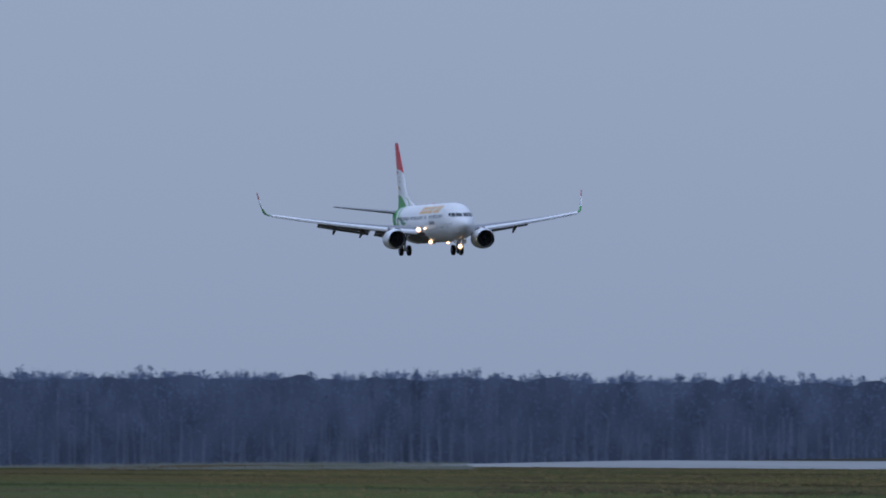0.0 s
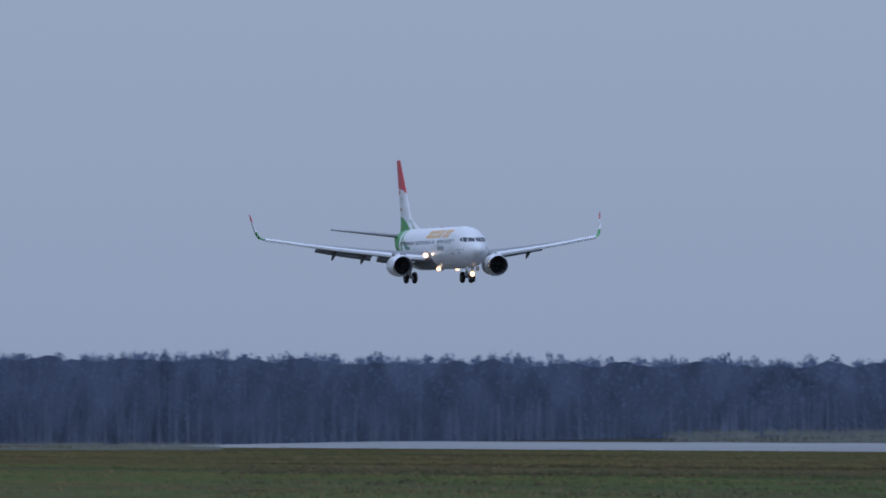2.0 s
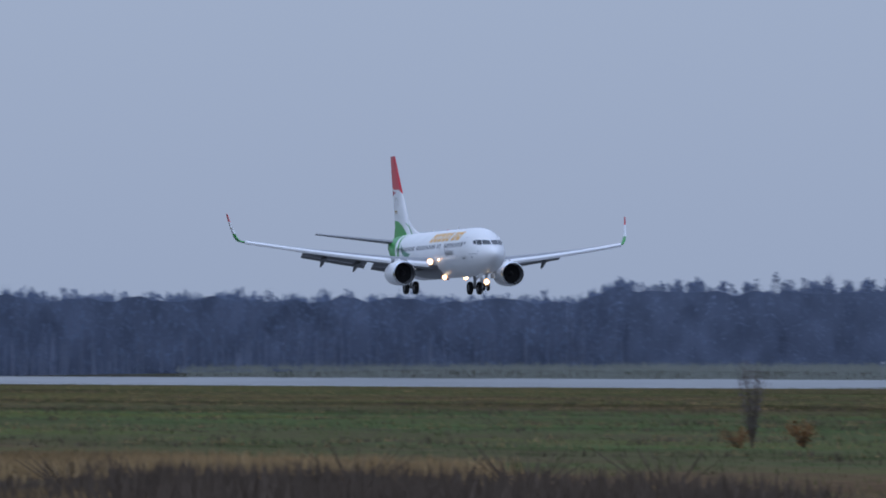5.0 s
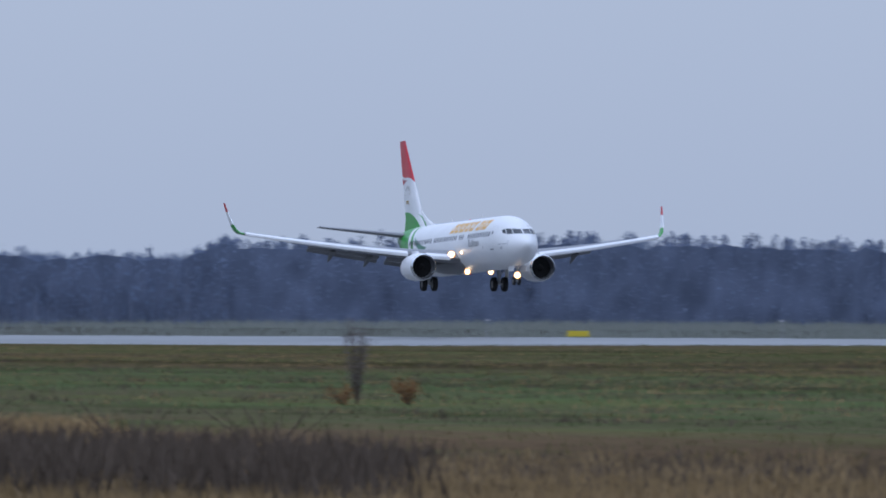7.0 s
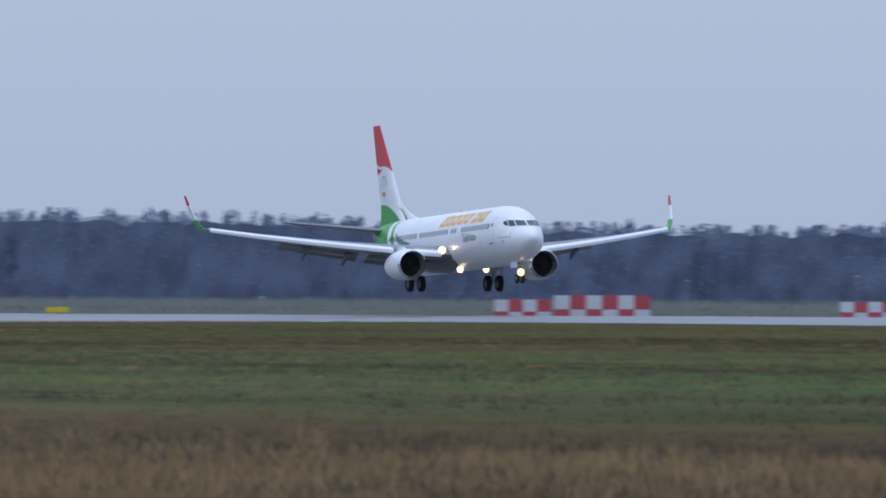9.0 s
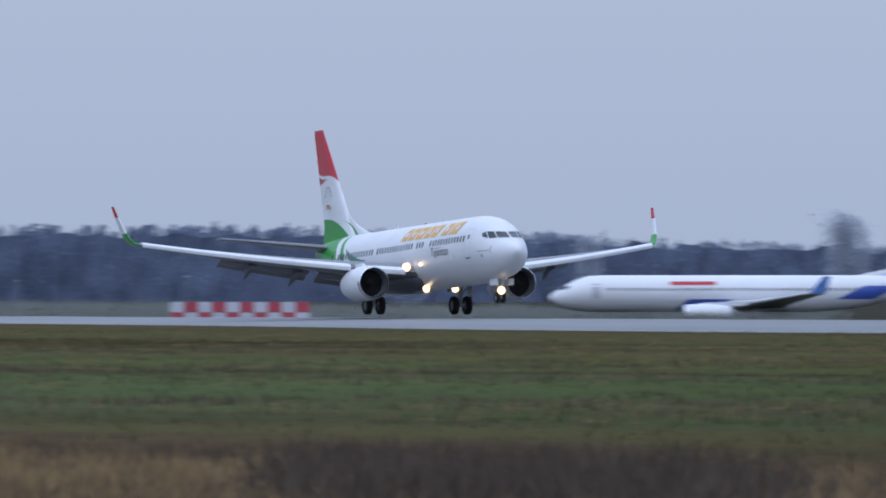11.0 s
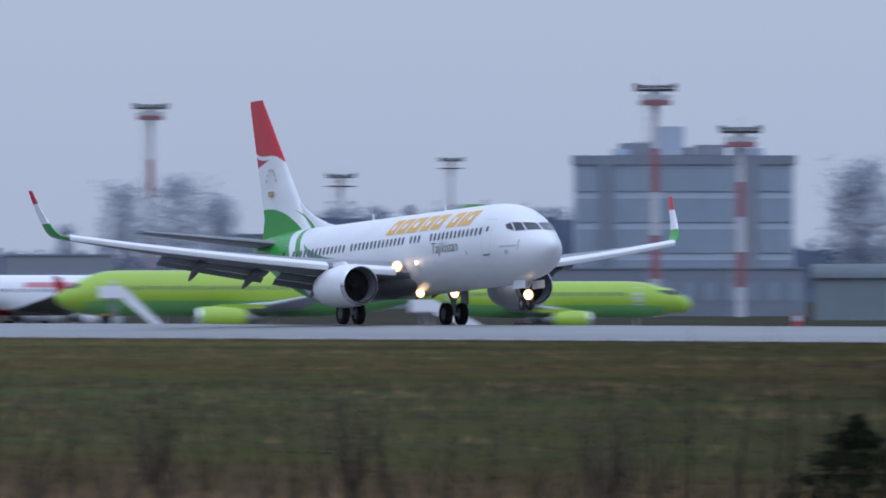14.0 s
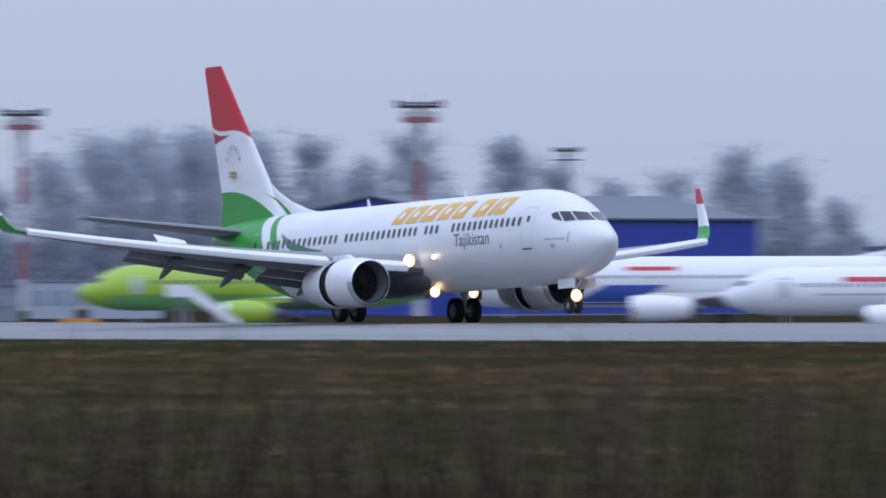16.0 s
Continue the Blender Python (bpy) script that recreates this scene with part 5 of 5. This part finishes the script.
for i, (az, el, width) in enumerate(((18.98, 118, 110), (20.53, 150, 100), (21.50, 162, 80), (22.29, 135, 45), (22.50, 206, 130), (22.68, 218, 150), (22.84, 190, 90),
                                     (25.10, 252, 150), (25.40, 175, 120), (25.32, 160, 90), (25.52, 178, 110), (25.66, 165, 110), (25.78, 180, 90), (25.88, 175, 90), (26.02, 200, 80), (26.22, 255, 110), (26.42, 285, 130), (26.55, 298, 130), (26.72, 302, 130), (26.84, 295, 110), (26.95, 292, 110), (27.15, 288, 80),
                                     (27.34, 245, 100), (27.50, 296, 90), (27.84, 284, 90), (28.02, 235, 70), (28.22, 205, 90), (28.42, 215, 110), (28.64, 262, 100), (28.80, 238, 100), (29.0, 170, 80), (20.75, 125, 60), (19.62, 108, 60))):
    r = 2150 + 60 * (i % 5)
    h = 1.5 + r * el / 28752 + 1.6
    k = h / 24
    half_w = (1.3 if az > 25.4 else 1.0) * width * r / 28752 / 2
    kind = min(range(3), key=lambda j: abs((4.6, 3.2, 6.4)[j] * k * 1.15 - half_w))
    x, y, _ = polar(az, r)
    m = pose(x, y, -1.7, 0, 0, 70 * i) @ Matrix.Diagonal((max(.5, half_w / (4.6, 3.2, 6.4)[kind]), max(.5, half_w / (4.6, 3.2, 6.4)[kind]), k, 1))
    if kind not in used:
        used[kind] = m
        continue
    copy_thing(BARE[kind], m)
    if az > 26.1:
        x, y, _ = polar(az + .07, r + 70)
        copy_thing(BARE[(kind + 1) % 3], pose(x, y, -1.7, 0, 0, 40 * i) @ Matrix.Diagonal((.9, .9, k * (.70 + .05 * (i % 5)), 1)))
for kind in range(3):
    BARE[kind].matrix_basis = used.get(kind, pose(1150 + 20 * kind, 2050, -1.7))


def tufts(name, count, x0, x1, az0, az1, tall, wide, blades, mat, label, rough=None, slim=1.0):
    """Grass clumps over a strip of the field beside the runway."""
    cs = []
    while len(cs) < count:
        x = rng.uniform(x0, x1, 4000)
        az = rng.uniform(az0, az1, 4000)
        y = x / np.tan(np.radians(az))
        keep = rng.random(4000) < np.clip(y / (x1 / math.tan(radians(az0))), .15, 1) * (np.clip(2.2 * (x1 - x) / (x1 - x0), 0, 1) if rough else 1)
        for px, py in zip(x[keep], y[keep]):
            if rough and noise.noise((px * .035, py * .03, rough)) + .35 * noise.noise((px * .2, py * .16, rough + 5)) + rng.normal() * .14 < .04:
                continue
            cs.append((px, py, ground_height(px, py)))
    cs = np.array(cs[:count])
    n = count * blades
    base = np.repeat(cs, blades, 0) + rng.normal(size=(n, 3)) * (wide, wide, 0)
    hh = tall * rng.uniform(.45, 1.15, n) * np.repeat(rng.uniform(.6, 1.1, count), blades)
    a = rng.uniform(0, math.pi, n)
    w = tall * rng.uniform(.04, .10, n) * slim
    p = base + np.stack([w * np.cos(a), w * np.sin(a), np.zeros(n)], 1)
    q = base - np.stack([w * np.cos(a), w * np.sin(a), np.zeros(n)], 1)
    t = base + np.stack([rng.normal(size=n) * tall * .22, rng.normal(size=n) * tall * .22, hh], 1)
    ob = new(name, cloud_mesh(name, np.stack([p, q, t], 1), mat))
    tagged(ob, label, "grass", kind="stuff")


tufts("short_grass", 44000, 58, 297, 9, 30, .15, .16, 5, M_TUFT, "short green grass on the airfield")
tufts("dry_grass", 14000, 36, 60, 11, 30, .34, .2, 9, M_TAN, "tall dry tan grass in the rough field", 1.0)
tufts("dry_grass", 8000, 84, 298, 10, 30, .17, .2, 6, M_TAN, "thin dry grass among the green", 9.0)
tufts("dry_grass", 2600, 57, 69, 10.5, 13.7, .36, .2, 9, M_TAN, "dry tan grass at the edge of the green field", 2.0)
tufts("rank_grass", 9000, 470, 660, 12.6, 20.5, 1.2, .9, 5, M_SCRUB, "pale rank grass between runway and woods")
tufts("rank_grass", 4500, 268, 335, 8.8, 11.0, .5, .4, 6, M_SCRUB, "pale grass beyond the end of the runway")
tufts("dead_weeds", 9000, 38, 60, 11, 30, .34, .25, 9, M_BROWN, "dark dead weeds in the rough field", 4.0)
tufts("dead_weeds", 1500, 40, 51, 12.4, 14.7, .62, .3, 9, M_BROWN, "thicket of dark dead weeds in the rough field")
tufts("dead_weeds", 1300, 44, 54, 18.6, 20.2, .55, .3, 9, M_BROWN, "thicket of dark dead weeds in rough grass")
tufts("dead_weeds", 5000, 80, 230, 11, 30, .20, .25, 7, M_BROWN, "low dark weeds across the field", 14.0)


tufts("dead_stalks", 340, 28, 62, 24.4, 30.5, 1.65, .25, 6, M_STALK, "tall thin dead stalks standing in rough grass", 21.0, .12)
tufts("dead_stalks", 120, 34, 60, 21.0, 25.0, 1.3, .22, 5, M_STALK, "tall thin dead stalks in the rough field", 23.0, .12)


def spray_puffs():
    """Water that the reversed jets throw up from the wet runway, in puffs that rise and hang."""
    m, nt, b = nodes_of("fine_water_spray", .9)
    b.inputs["Base Color"].default_value = (.74, .75, .78, 1)
    b.inputs["Alpha"].default_value = .34
    puffs = []
    for i in range(9):
        n = 1500
        c = rng.normal(size=(n, 3)) * (1.5, 2.4, .62)
        c[:, 2] = np.clip(c[:, 2], -1.7, 2.2)
        p = new("spray_puff", cloud_mesh("spray_puff", leaf_tris(c, rng.uniform(.06, .16, n)), m))
        tagged(p, "white puff of water spray over the wet runway", "water spray", "spray behind the landing jet")
        puffs.append((p, LANE + 5 + (i % 3) * 2.2, 741 - 3.6 * i))
    return puffs


puffs = spray_puffs()


def shrub(az, r, h, spread, mat, label, name="shrub", leaves=500, pine=False, leaf=.022):
    x, y, _ = polar(az, r)
    s = thing(name, pose(x, y, -.5), label, "bush", "field shrubs")
    bm = bmesh.new()
    tips = []
    n = 16 if not pine else 1
    for i in range(n):
        a = 2 * math.pi * i / n + rng.uniform(-.3, .3)
        e = (spread * rng.uniform(.3, 1) * math.cos(a), spread * rng.uniform(.3, 1) * math.sin(a), h * rng.uniform(.7, 1)) if not pine else (0, 0, h)
        rod(bm, (0, 0, 0), e, .014, .004, 5)
        tips.append(e)
    part("stem", bm, M_BROWN, s)
    u = rng.random(leaves)
    if pine:
        zz = .05 + .95 * u
        a = rng.uniform(0, 2 * np.pi, leaves)
        lay = .75 + .25 * np.sin(zz * 34)
        q = spread * (1.03 - zz) * np.sqrt(rng.random(leaves)) * lay
        c = np.stack([q * np.cos(a), q * np.sin(a), zz * h - q * .2], 1)
    else:
        tp = np.array(tips)[rng.integers(0, n, leaves)]
        c = tp * (.25 + .8 * u[:, None]) + rng.normal(size=(leaves, 3)) * spread * .16
        c[:, 2] = np.clip(c[:, 2], .02, h * 1.05)
    cr = new("crown", cloud_mesh("crown", leaf_tris(c, np.full(leaves, h * (leaf if not pine else .045)), 1.6), mat))
    cr.parent = s


shrub(25.08, 158, .82, 1.2, M_SPRUCE, "small dark young spruce in the field", "young_spruce", 2800, True)
shrub(14.60, 369, 2.1, .42, M_TWIG, "thin leafless sapling in the field", "sapling", 1100, leaf=.013)
shrub(14.55, 372, .45, .5, M_RUST, "low rusty orange shrub in the field", leaves=420, leaf=.07)
shrub(14.78, 372, .62, .45, M_RUST, "low rusty orange shrub beside a sapling", leaves=420, leaf=.07)
for az, r, h, sp in ((26.0, 130, 1.35, .5), (26.5, 118, 1.5, .45), (27.2, 125, 1.55, .5), (25.6, 140, 1.2, .5), (28.2, 120, 1.6, .5), (28.8, 128, 1.5, .4), (24.2, 150, 1.1, .45), (22.6, 165, 1.1, .5), (27.8, 140, 1.2, .5),
                     (23.3, 160, 1.2, .5), (21.2, 180, 1.0, .5), (13.2, 235, .85, 1.2), (13.8, 225, .9, 1.2), (14.3, 230, .8, 1.3), (12.2, 240, .7, 1.0), (26.9, 150, 1.0, .4)):
    shrub(az, r, h, sp, M_BROWN, "leafless dark brown shrub in the rough field", leaves=420, leaf=.018)


motions()
